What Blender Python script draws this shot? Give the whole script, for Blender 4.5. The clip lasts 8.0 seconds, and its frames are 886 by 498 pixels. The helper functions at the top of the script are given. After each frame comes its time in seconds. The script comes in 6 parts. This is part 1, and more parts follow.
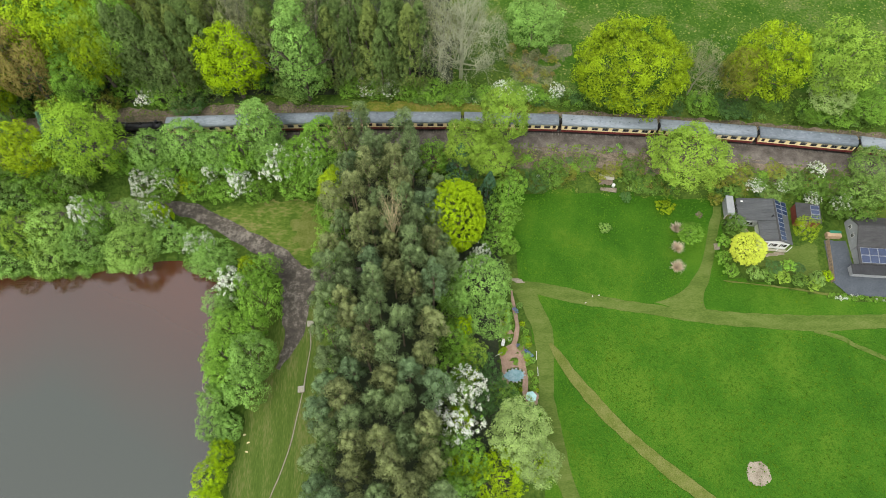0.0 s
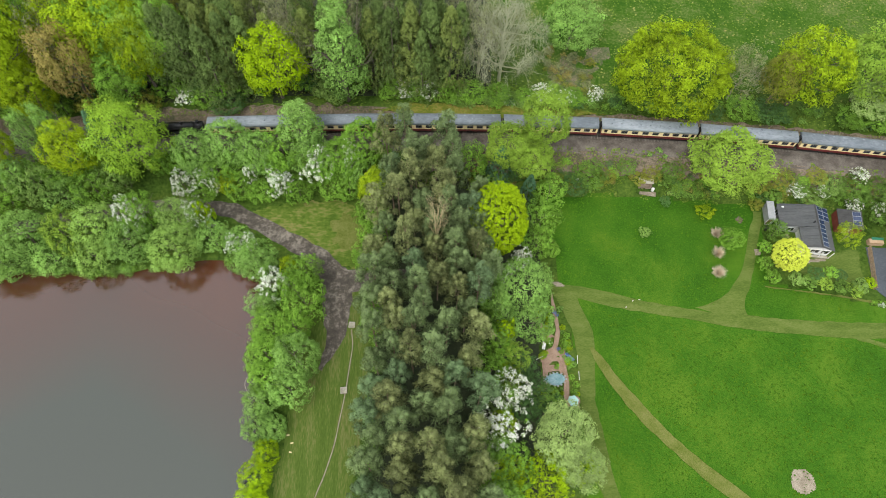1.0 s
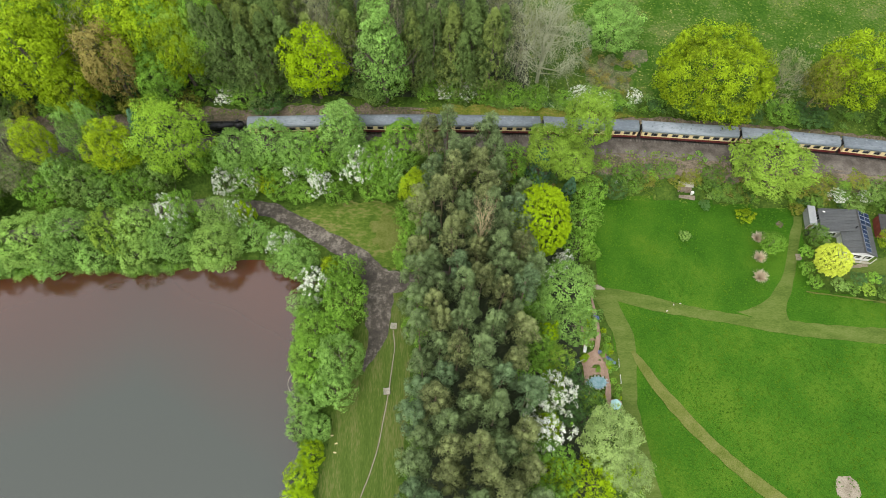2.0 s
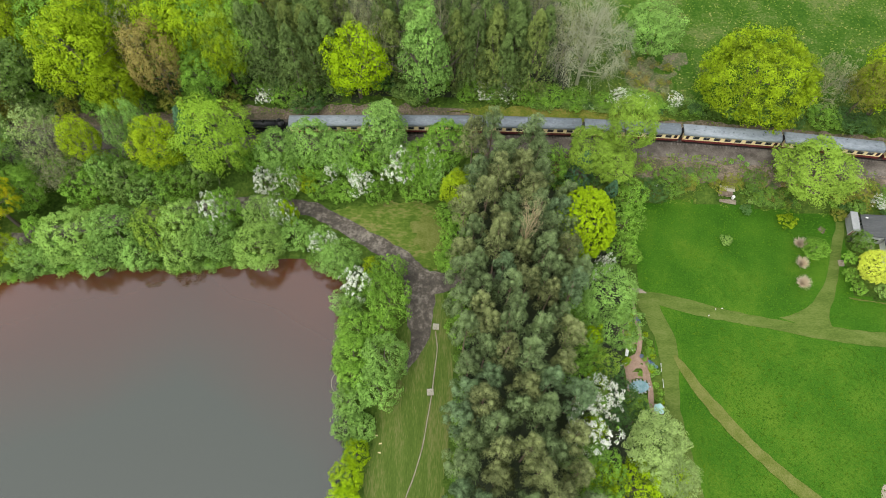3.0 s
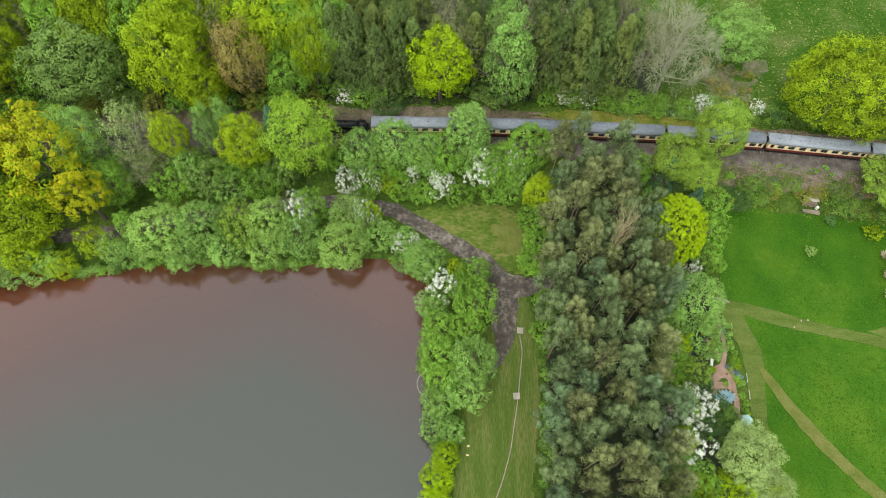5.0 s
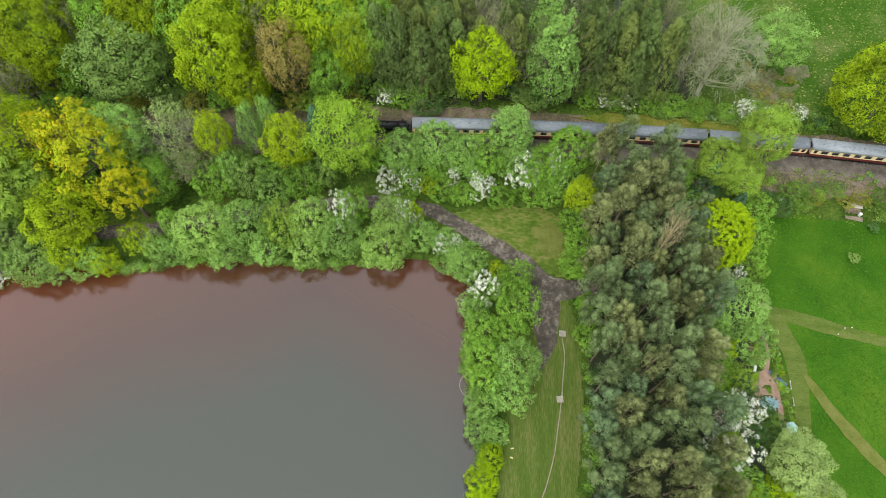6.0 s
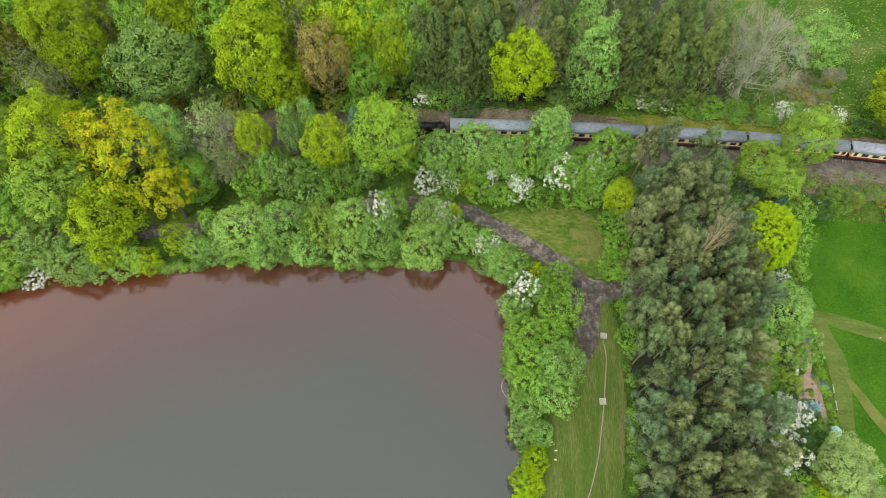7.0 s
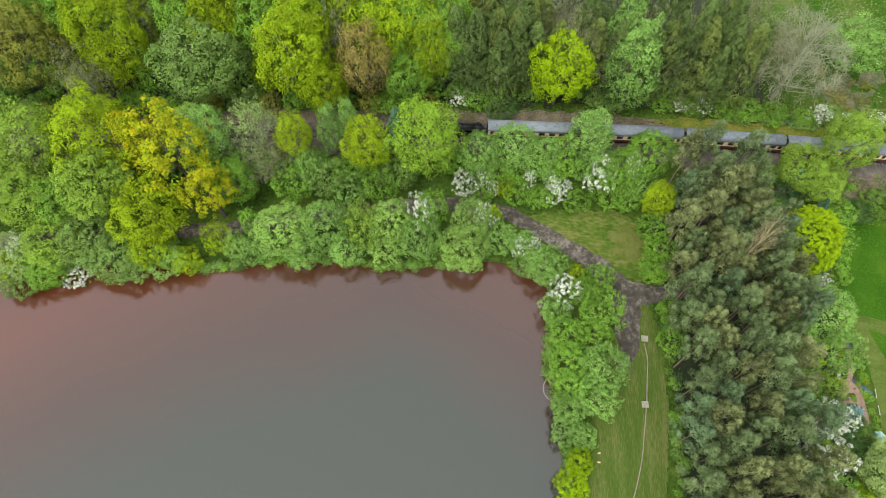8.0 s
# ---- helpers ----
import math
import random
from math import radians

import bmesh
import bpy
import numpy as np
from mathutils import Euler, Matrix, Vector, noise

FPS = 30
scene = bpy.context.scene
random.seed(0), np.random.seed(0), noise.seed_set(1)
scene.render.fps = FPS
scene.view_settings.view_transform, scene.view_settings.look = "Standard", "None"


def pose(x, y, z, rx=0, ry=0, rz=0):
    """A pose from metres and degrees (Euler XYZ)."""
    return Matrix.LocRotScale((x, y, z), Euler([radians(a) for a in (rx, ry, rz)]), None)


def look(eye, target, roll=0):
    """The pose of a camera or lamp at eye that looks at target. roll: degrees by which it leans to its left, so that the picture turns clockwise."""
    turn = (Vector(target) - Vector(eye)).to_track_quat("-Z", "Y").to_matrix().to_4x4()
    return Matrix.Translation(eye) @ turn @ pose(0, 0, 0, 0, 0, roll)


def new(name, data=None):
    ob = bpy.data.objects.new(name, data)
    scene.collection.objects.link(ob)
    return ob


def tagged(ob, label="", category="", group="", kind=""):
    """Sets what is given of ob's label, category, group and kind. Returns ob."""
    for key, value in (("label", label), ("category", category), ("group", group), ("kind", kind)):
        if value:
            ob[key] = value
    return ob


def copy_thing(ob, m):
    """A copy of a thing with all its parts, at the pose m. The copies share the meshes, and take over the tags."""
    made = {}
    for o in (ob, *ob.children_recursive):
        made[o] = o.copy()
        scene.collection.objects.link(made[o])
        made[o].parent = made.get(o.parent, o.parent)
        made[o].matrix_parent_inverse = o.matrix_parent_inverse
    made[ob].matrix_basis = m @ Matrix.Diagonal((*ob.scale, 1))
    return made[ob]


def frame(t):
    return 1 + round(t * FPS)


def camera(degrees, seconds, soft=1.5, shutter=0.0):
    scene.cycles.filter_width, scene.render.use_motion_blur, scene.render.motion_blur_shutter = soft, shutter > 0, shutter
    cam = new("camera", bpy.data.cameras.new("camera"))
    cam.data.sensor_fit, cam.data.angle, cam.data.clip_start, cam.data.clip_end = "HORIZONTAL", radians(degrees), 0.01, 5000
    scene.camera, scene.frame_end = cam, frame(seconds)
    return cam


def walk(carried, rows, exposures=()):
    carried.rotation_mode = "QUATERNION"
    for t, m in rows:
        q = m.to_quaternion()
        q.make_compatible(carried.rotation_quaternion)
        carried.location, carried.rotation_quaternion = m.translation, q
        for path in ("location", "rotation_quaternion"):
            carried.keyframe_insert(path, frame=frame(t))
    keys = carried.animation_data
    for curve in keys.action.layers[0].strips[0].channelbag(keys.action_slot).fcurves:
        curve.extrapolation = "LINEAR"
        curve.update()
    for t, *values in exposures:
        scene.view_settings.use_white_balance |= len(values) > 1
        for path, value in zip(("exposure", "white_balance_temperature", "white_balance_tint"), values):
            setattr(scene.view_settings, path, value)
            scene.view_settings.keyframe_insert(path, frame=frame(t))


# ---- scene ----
cam = camera(73.0, 8.0, 0.9)
PATH = [
    (0, (22.774, -27.349, 106.448), (22.825, -26.425, 104.675), 2.0),
    (0.5, (19.382, -27.123, 106.389), (19.424, -26.198, 104.616), 1.8),
    (1, (15.968, -26.926, 106.364), (16.0, -25.999, 104.592), 1.6),
    (1.5, (12.505, -26.733, 106.36), (12.529, -25.806, 104.588), 1.4),
    (3, (1.953, -26.262, 106.421), (1.95, -25.338, 104.647), 1.0),
    (3.5, (-1.451, -26.197, 106.433), (-1.464, -25.274, 104.659), 0.8),
    (4, (-4.749, -26.249, 106.513), (-4.776, -25.326, 104.739), 0.5),
    (4.5, (-8.083, -26.337, 106.574), (-8.122, -25.413, 104.801), 0.1),
    (6, (-18.259, -26.668, 106.735), (-18.332, -25.743, 104.963), -0.6),
    (6.5, (-21.693, -26.826, 106.835), (-21.775, -25.901, 105.063), -0.9),
    (7, (-25.159, -26.971, 106.93), (-25.246, -26.047, 105.158), -1.1),
    (7.5, (-28.604, -27.109, 107.041), (-28.698, -26.186, 105.269), -1.2),
    (8, (-32.09, -27.29, 107.201), (-32.19, -26.368, 105.429), -1.4),
]
walk(cam, [(t, look(eye, target, roll)) for t, eye, target, roll in PATH])

# ---- light ----
world = bpy.data.worlds.new("sky")
scene.world = world
world.use_nodes = True
wn, wl = world.node_tree.nodes, world.node_tree.links
sky = wn.new("ShaderNodeTexSky")
sky.sky_type, sky.sun_disc = "NISHITA", False
sky.sun_elevation, sky.sun_rotation = radians(58), radians(215)
sky.air_density, sky.dust_density = 1.0, 3.0
grey = wn.new("ShaderNodeHueSaturation")
grey.inputs["Saturation"].default_value = 0.35
wl.new(sky.outputs[0], grey.inputs["Color"])
cloud = wn.new("ShaderNodeMix")
cloud.data_type = "RGBA"
cloud.inputs["Factor"].default_value = 0.7
cloud.inputs[7].default_value = (8.5, 8.8, 9.0, 1)
wl.new(grey.outputs[0], cloud.inputs[6])
wl.new(cloud.outputs[2], wn["Background"].inputs[0])
wn["Background"].inputs[1].default_value = 0.15
lamp = bpy.data.lights.new("sun", "SUN")
lamp.energy, lamp.angle, lamp.color = 1.2, radians(24), (1.0, 0.96, 0.9)
sun = new("sun", lamp)
sun.matrix_world = look((0, 0, 0), (0.30, 0.44, -0.85))
scene.view_settings.exposure = 0.48


# ---- materials ----
def ramp(n, stops):
    node = n.new("ShaderNodeValToRGB")
    el = node.color_ramp.elements
    while len(el) < len(stops):
        el.new(0.5)
    for e, (p, c) in zip(el, stops):
        e.position, e.color = p, (*c, 1)
    return node


def material(name, dark, mid, light, scale=1.0, rough=0.85, metal=0.0, bump=0.3, fine=8.0, detail=6.0, random_island=0.0, random_object=0.0, through_light=0.0, streak=None, spec=0.3, contrast=1.0):
    """A surface of three tones: broad patches and fine grain in metres, a bump, and a shift from piece to piece."""
    m = bpy.data.materials.new(name)
    m.use_nodes = True
    n, l = m.node_tree.nodes, m.node_tree.links
    bsdf = n["Principled BSDF"]
    geo = n.new("ShaderNodeNewGeometry")
    mapping = n.new("ShaderNodeMapping")
    if streak:
        mapping.inputs["Scale"].default_value = streak
    l.new(geo.outputs["Position"], mapping.inputs[0])
    broad, grain = n.new("ShaderNodeTexNoise"), n.new("ShaderNodeTexNoise")
    for tex, s in ((broad, scale), (grain, scale * fine)):
        tex.inputs["Scale"].default_value, tex.inputs["Detail"].default_value = s, detail
        tex.inputs["Roughness"].default_value = 0.62
        l.new(mapping.outputs[0], tex.inputs["Vector"])
    add = n.new("ShaderNodeMath")
    add.operation = "ADD"
    l.new(broad.outputs["Fac"], add.inputs[0])
    l.new(grain.outputs["Fac"], add.inputs[1])
    value = add.outputs[0]
    for amount, node, out in ((random_island, geo, "Random Per Island"), (random_object, None, "Random")):
        if amount:
            node = node or n.new("ShaderNodeObjectInfo")
            k = n.new("ShaderNodeMath")
            k.operation = "MULTIPLY_ADD"
            k.inputs[1].default_value = amount
            l.new(node.outputs[out], k.inputs[0])
            sub = n.new("ShaderNodeMath")
            sub.operation = "SUBTRACT"
            sub.inputs[1].default_value = amount / 2
            l.new(value, sub.inputs[0])
            l.new(sub.outputs[0], k.inputs[2])
            value = k.outputs[0]
    half = n.new("ShaderNodeMath")
    half.operation = "MULTIPLY"
    half.inputs[1].default_value = 0.5
    l.new(value, half.inputs[0])
    r = ramp(n, [(0.5 - 0.2 / contrast, dark), (0.5, mid), (0.5 + 0.2 / contrast, light)])
    l.new(half.outputs[0], r.inputs[0])
    l.new(r.outputs[0], bsdf.inputs["Base Color"])
    bsdf.inputs["Roughness"].default_value, bsdf.inputs["Metallic"].default_value = rough, metal
    bsdf.inputs["Specular IOR Level"].default_value = spec
    if bump:
        b = n.new("ShaderNodeBump")
        b.inputs["Strength"].default_value, b.inputs["Distance"].default_value = bump, 0.12
        l.new(half.outputs[0], b.inputs["Height"])
        l.new(b.outputs[0], bsdf.inputs["Normal"])
    if through_light:
        t, mix = n.new("ShaderNodeBsdfTranslucent"), n.new("ShaderNodeMixShader")
        l.new(r.outputs[0], t.inputs[0])
        mix.inputs[0].default_value = through_light
        l.new(bsdf.outputs[0], mix.inputs[1])
        l.new(t.outputs[0], mix.inputs[2])
        l.new(mix.outputs[0], n["Material Output"].inputs[0])
    return m


def leaf(name, mid, spread=0.5, tint=None):
    mid = (mid[0] * 1.08, mid[1] * 1.1, mid[2] * 1.08 + 0.006)
    dark = tuple(c * (1 - spread) for c in mid)
    light = tint or tuple(min(c * (1 + spread * 0.8), 0.9) for c in mid)
    return material("leaf_" + name, dark, mid, light, scale=0.22, fine=7, rough=0.7, bump=0, detail=2, random_island=0.24, random_object=0.16, through_light=0.22, spec=0.1, contrast=1.3)


LEAF = {
    "lime": leaf("lime", (0.245, 0.345, 0.004), 0.6),
    "bright": leaf("bright", (0.27, 0.40, 0.0)),
    "green": leaf("green", (0.18, 0.335, 0.034)),
    "spring": leaf("spring", (0.19, 0.35, 0.038)),
    "fresh": leaf("fresh", (0.225, 0.365, 0.026)),
    "mint": leaf("mint", (0.215, 0.37, 0.074)),
    "sage": leaf("sage", (0.185, 0.29, 0.06)),
    "willow": leaf("willow", (0.245, 0.39, 0.075)),
    "pale": leaf("pale", (0.285, 0.385, 0.115)),
    "ash": leaf("ash", (0.215, 0.33, 0.035)),
    "olive": leaf("olive", (0.21, 0.225, 0.028)),
    "copper": leaf("copper", (0.26, 0.215, 0.055)),
    "orange": leaf("orange", (0.37, 0.41, 0.006), tint=(0.6, 0.46, 0.012)),
    "amber": leaf("amber", (0.26, 0.375, 0.005), tint=(0.52, 0.42, 0.01)),
    "yellow": leaf("yellow", (0.27, 0.37, 0.006)),
    "chartreuse": leaf("chartreuse", (0.265, 0.385, 0.0), 0.35),
    "hedge": leaf("hedge", (0.125, 0.22, 0.03)),
    "gold": leaf("gold", (0.63, 0.68, 0.08), 0.16),
    "dark": leaf("dark", (0.075, 0.15, 0.035)),
    "grey": leaf("grey", (0.22, 0.235, 0.105)),
    "white": leaf("blossom", (0.72, 0.72, 0.63), 0.25),
    "bluebell": leaf("bluebell", (0.16, 0.22, 0.42), 0.3),
    "fir": leaf("fir", (0.125, 0.185, 0.045)),
    "larch": leaf("larch", (0.16, 0.205, 0.045)),
    "blue": leaf("blue", (0.08, 0.165, 0.08)),
    "pine": leaf("pine", (0.148, 0.2, 0.075), 0.68),
    "pine_blue": leaf("pine_blue", (0.137, 0.203, 0.088), 0.62),
    "pine_brown": leaf("pine_brown", (0.188, 0.213, 0.077), 0.68),
    "twig": leaf("twig", (0.60, 0.50, 0.37), 0.25),
    "bare": leaf("bare", (0.28, 0.285, 0.18), 0.3),
}
BARK = material("bark", (0.05, 0.04, 0.03), (0.12, 0.10, 0.075), (0.21, 0.18, 0.14), scale=1.5, streak=(3, 3, 0.6))
PALE_BARK = material("pale_bark", (0.14, 0.125, 0.09), (0.25, 0.23, 0.17), (0.38, 0.35, 0.27), scale=1.5, streak=(3, 3, 0.6))
BARE_BARK = material("grey_green_bark", (0.19, 0.19, 0.12), (0.31, 0.32, 0.20), (0.42, 0.43, 0.29), scale=1.5, streak=(3, 3, 0.6))
PINE_BARK = material("pine_bark", (0.10, 0.06, 0.04), (0.20, 0.14, 0.10), (0.30, 0.23, 0.17), scale=1.5, streak=(3, 3, 0.6))
GRASS = material("rough_grass", (0.022, 0.045, 0.006), (0.05, 0.095, 0.012), (0.095, 0.135, 0.022), scale=0.12, fine=14, bump=0.9, detail=9, spec=0.08, contrast=1.8)
MEADOW = material("meadow_grass", (0.022, 0.075, 0.005), (0.039, 0.114, 0.007), (0.078, 0.15, 0.012), scale=0.09, fine=48, bump=1.0, detail=12, spec=0.06, contrast=1.7)
FIELD = material("field_grass", (0.026, 0.075, 0.006), (0.047, 0.106, 0.009), (0.11, 0.14, 0.04), scale=0.11, fine=17, bump=0.8, detail=12, spec=0.06, contrast=2.2)
MOWN = material("mown_grass", (0.062, 0.1, 0.016), (0.09, 0.13, 0.024), (0.125, 0.155, 0.04), scale=0.35, fine=12, bump=0.4, detail=10, spec=0.08, streak=(0.5, 1.6, 1), contrast=1.8)
MOWN_DRY = material("dry_mown_grass", (0.08, 0.108, 0.016), (0.118, 0.138, 0.03), (0.16, 0.165, 0.05), scale=0.4, fine=11, bump=0.4, detail=10, spec=0.08, contrast=1.8)
VERGE = material("verge_grass", (0.05, 0.086, 0.013), (0.078, 0.12, 0.02), (0.15, 0.148, 0.052), scale=0.24, fine=12, bump=0.6, detail=10, spec=0.08, streak=(1.8, 0.3, 1), contrast=1.6)
DIRT = material("dirt_road", (0.046, 0.039, 0.031), (0.084, 0.071, 0.057), (0.23, 0.2, 0.165), scale=0.2, fine=6, bump=0.5, detail=12, contrast=1.8)
SOIL = material("bank_soil", (0.045, 0.052, 0.018), (0.115, 0.09, 0.06), (0.21, 0.165, 0.122), scale=0.3, fine=10, bump=0.9, detail=12, contrast=2)
BALLAST = material("ballast", (0.056, 0.048, 0.039), (0.116, 0.098, 0.081), (0.19, 0.168, 0.142), scale=0.5, fine=18, bump=1.0, detail=12, contrast=2)
# very dark ground colour for the sheets beneath the trees
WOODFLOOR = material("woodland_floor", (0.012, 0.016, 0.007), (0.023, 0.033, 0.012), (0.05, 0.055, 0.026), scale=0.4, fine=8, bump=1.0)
STRAW = material("dry_straw", (0.16, 0.13, 0.09), (0.25, 0.21, 0.155), (0.33, 0.285, 0.22), scale=0.8, fine=8, bump=0.8, contrast=1.6)
BARKCHIP = material("bark_chip", (0.20, 0.13, 0.09), (0.29, 0.195, 0.14), (0.36, 0.255, 0.195), scale=0.8, fine=10, bump=0.6, contrast=1.5)
WOOD = material("weathered_wood", (0.16, 0.12, 0.085), (0.26, 0.20, 0.15), (0.36, 0.29, 0.22), scale=1.5, streak=(1, 1, 6), random_object=0.3)
CREOSOTE = material("sleeper_timber", (0.085, 0.074, 0.062), (0.145, 0.128, 0.108), (0.22, 0.198, 0.172), scale=1.5, random_object=0.5, streak=(6, 1, 1))
RAIL = material("rail_steel", (0.022, 0.018, 0.016), (0.04, 0.032, 0.028), (0.08, 0.065, 0.055), scale=2, rough=0.5, metal=0.4)
WHITE = material("white_paint", (0.62, 0.61, 0.58), (0.74, 0.73, 0.71), (0.8, 0.8, 0.78), scale=1.0, rough=0.55, bump=0.05)
PALE_STONE = material("pale_stone", (0.28, 0.26, 0.2), (0.38, 0.355, 0.28), (0.46, 0.43, 0.36), scale=0.8, fine=8, bump=0.3)
YELLOW_GRASS = material("yellowed_grass", (0.06, 0.10, 0.012), (0.13, 0.15, 0.02), (0.22, 0.19, 0.05), scale=0.25, fine=10, bump=0.6, detail=10, spec=0.08, contrast=2.0)
LAWN = material("worn_lawn", (0.055, 0.098, 0.012), (0.09, 0.138, 0.019), (0.18, 0.172, 0.055), scale=0.11, streak=(0.8, 1.5, 1), fine=11, bump=0.4, detail=10, spec=0.08, contrast=2.2)
THIN_GRASS = material("thin_grass", (0.045, 0.085, 0.016), (0.095, 0.11, 0.042), (0.21, 0.165, 0.115), scale=0.4, fine=9, bump=0.8, detail=10, contrast=2)


# ---- mesh tools ----
rng = np.random.default_rng(7)


def link_mesh(name, me, parent=None, label="", place=None):
    ob = new(name, me)
    if place is not None:
        ob.matrix_basis = place
    if parent is not None:
        ob.parent = parent
    if label:
        ob["label"] = label
    return ob


def part(name, bm, mat, parent=None, label="", smooth=False):
    me = bpy.data.meshes.new(name)
    bm.to_mesh(me)
    bm.free()
    me.materials.append(mat)
    if smooth:
        me.polygons.foreach_set("use_smooth", [True] * len(me.polygons))
    return link_mesh(name, me, parent, label)


def box(bm, x, y, z, sx, sy, sz, bevel=0.0):
    """A box of the given size centred at x, y with its foot at z."""
    made = bmesh.ops.create_cube(bm, size=1, matrix=Matrix.Translation((x, y, z + sz / 2)) @ Matrix.Diagonal((sx, sy, sz, 1)))
    if bevel:
        edges = {e for v in made["verts"] for e in v.link_edges}
        bmesh.ops.bevel(bm, geom=list(edges), offset=bevel, segments=1, affect="EDGES")
    return bm


def tube(bm, a, b, ra, rb, sides=8, caps=True):
    a, b = Vector(a), Vector(b)
    m = Matrix.Translation((a + b) / 2) @ (b - a).to_track_quat("Z", "Y").to_matrix().to_4x4()
    bmesh.ops.create_cone(bm, cap_ends=caps, segments=sides, radius1=ra, radius2=rb, depth=(b - a).length, matrix=m)
    return bm


def mesh_from(name, verts, faces, mats):
    me = bpy.data.meshes.new(name)
    me.from_pydata(verts, [], faces)
    for m in mats:
        me.materials.append(m)
    me.update()
    return me


# ---- the lie of the land ----
def sstep(a, b, v):
    v = min(max((v - a) / (b - a), 0.0), 1.0)
    return v * v * (3 - 2 * v)

def rail_y(x):
    return 55.4 - (0.00074 if x > 12 else 0.00055) * (x - 12) ** 2

def lake_inside(x, y):
    """Metres inside the shoreline of the pond, negative on land."""
    east = -15.6 - 0.11 * max(y, -30) - 0.9 * math.sin(y * 0.23) - x
    top = 25.2 + 0.075 * min(x + 30, 0) * (1 + 0.004 * min(x + 60, 0) * -1) + 0.8 * math.sin(x * 0.17) - y
    k = 3.0
    h = max(k - abs(east - top), 0) / k
    return min(east, top) - h * h * k * 0.25

def ground_z(x, y):
    meadow = -0.6 - 0.078 * (38 - max(y, -40)) if y < 38 else -0.6
    base = 0.35 + (meadow - 0.35) * sstep(16, 36, x)
    base += 0.12 * math.sin(x * 0.11 + 1) * math.sin(y * 0.13)
    d = rail_y(x) - y
    if d > 0:
        z = base + (4.25 - base) * sstep(13.5, 4.0, d)
    else:
        z = 4.25 + 0.9 * sstep(3.5, 8, -d) + 0.02 * max(-d - 12, 0) + 0.25 * math.sin(x * 0.06) * sstep(6, 20, -d)
    return z + (-1.6 - z) * sstep(-0.9, 1.6, lake_inside(x, y))


def sheet(name, xs, ys, mat, lift=0.0, inside=None, label=""):
    """A sheet over the ground on a grid; inside(x, y) > 0 keeps a cell."""
    index, verts, faces = {}, [], []

    def vert(i, j):
        if (i, j) not in index:
            index[i, j] = len(verts)
            verts.append((xs[i], ys[j], ground_z(xs[i], ys[j]) + lift))
        return index[i, j]

    for i in range(len(xs) - 1):
        for j in range(len(ys) - 1):
            if inside is None or inside((xs[i] + xs[i + 1]) / 2, (ys[j] + ys[j + 1]) / 2) > 0:
                faces.append((vert(i, j), vert(i + 1, j), vert(i + 1, j + 1), vert(i, j + 1)))
    me = mesh_from(name, verts, faces, [mat])
    me.polygons.foreach_set("use_smooth", [True] * len(faces))
    return tagged(link_mesh(name, me), label, "ground", kind="structure")


def curve_points(points, step):
    """Points along a smooth line through the given ones."""
    out = []
    for k in range(len(points) - 1):
        p = [Vector(points[min(max(k + o, 0), len(points) - 1)]) for o in (-1, 0, 1, 2)]
        n = max(2, int((p[2] - p[1]).length / step))
        for s in range(n):
            t = s / n
            out.append(0.5 * (2 * p[1] + (p[2] - p[0]) * t + (2 * p[0] - 5 * p[1] + 4 * p[2] - p[3]) * t * t + (3 * p[1] - p[0] - 3 * p[2] + p[3]) * t ** 3))
    return out + [Vector(points[-1])]


def ribbon(name, points, mat, lift, label, step=0.7, wobble=0.25, across=6, category="path"):
    """A strip over the ground along points of x, y and width, with uneven edges."""
    line = curve_points(points, step)
    verts, faces = [], []
    for k, p in enumerate(line):
        d = (line[min(k + 1, len(line) - 1)] - line[max(k - 1, 0)]).to_2d().normalized()
        side = Vector((-d.y, d.x))
        for s in range(across + 1):
            e = s / across * 2 - 1
            w = p.z / 2 * e + (wobble * e * noise.noise((p.x * 0.5, p.y * 0.5, 3.0 * (e > 0))) if abs(e) == 1 else 0)
            q = p.to_2d() + side * w
            verts.append((q.x, q.y, ground_z(q.x, q.y) + lift))
        if k:
            a = (k - 1) * (across + 1)
            faces += [(a + s, a + s + 1, a + s + across + 2, a + s + across + 1) for s in range(across)]
    me = mesh_from(name, verts, [f[::-1] for f in faces], [mat])
    me.polygons.foreach_set("use_smooth", [True] * len(faces))
    return tagged(link_mesh(name, me), label, category, kind="structure")


def poly_inside(poly, jag=0.5):
    """Signed distance to a polygon, positive inside, with an uneven edge."""
    pts = [Vector(p) for p in poly]

    def fn(x, y):
        q, sign, best = Vector((x, y)), False, 1e9
        for a, b in zip(pts, pts[1:] + pts[:1]):
            d = b - a
            t = min(max((q - a).dot(d) / d.length_squared, 0), 1)
            best = min(best, (q - a - d * t).length)
            if (a.y > y) != (b.y > y) and x < (b.x - a.x) * (y - a.y) / (b.y - a.y) + a.x:
                sign = not sign
        return (best if sign else -best) + jag * noise.noise((x * 0.6, y * 0.6, 0))
    return fn


def patch(name, poly, mat, lift, label, cell=0.5, jag=0.5, category="ground"):
    xs = [p[0] for p in poly]
    ys = [p[1] for p in poly]
    gx = np.arange(min(xs) - 1, max(xs) + 1 + cell, cell)
    gy = np.arange(min(ys) - 1, max(ys) + 1 + cell, cell)
    ob = sheet(name, gx.tolist(), gy.tolist(), mat, lift, poly_inside(poly, jag), label)
    ob["category"] = category
    return ob


# ---- ground, water, roads ----
def graded(a, b, step, far):
    inner = np.arange(a, b + step, step).tolist()
    out = [far * k for k in (1.0, 0.6, 0.35, 0.2, 0.12)]
    return [a - v for v in out] + inner + [b + v for v in out[::-1]]


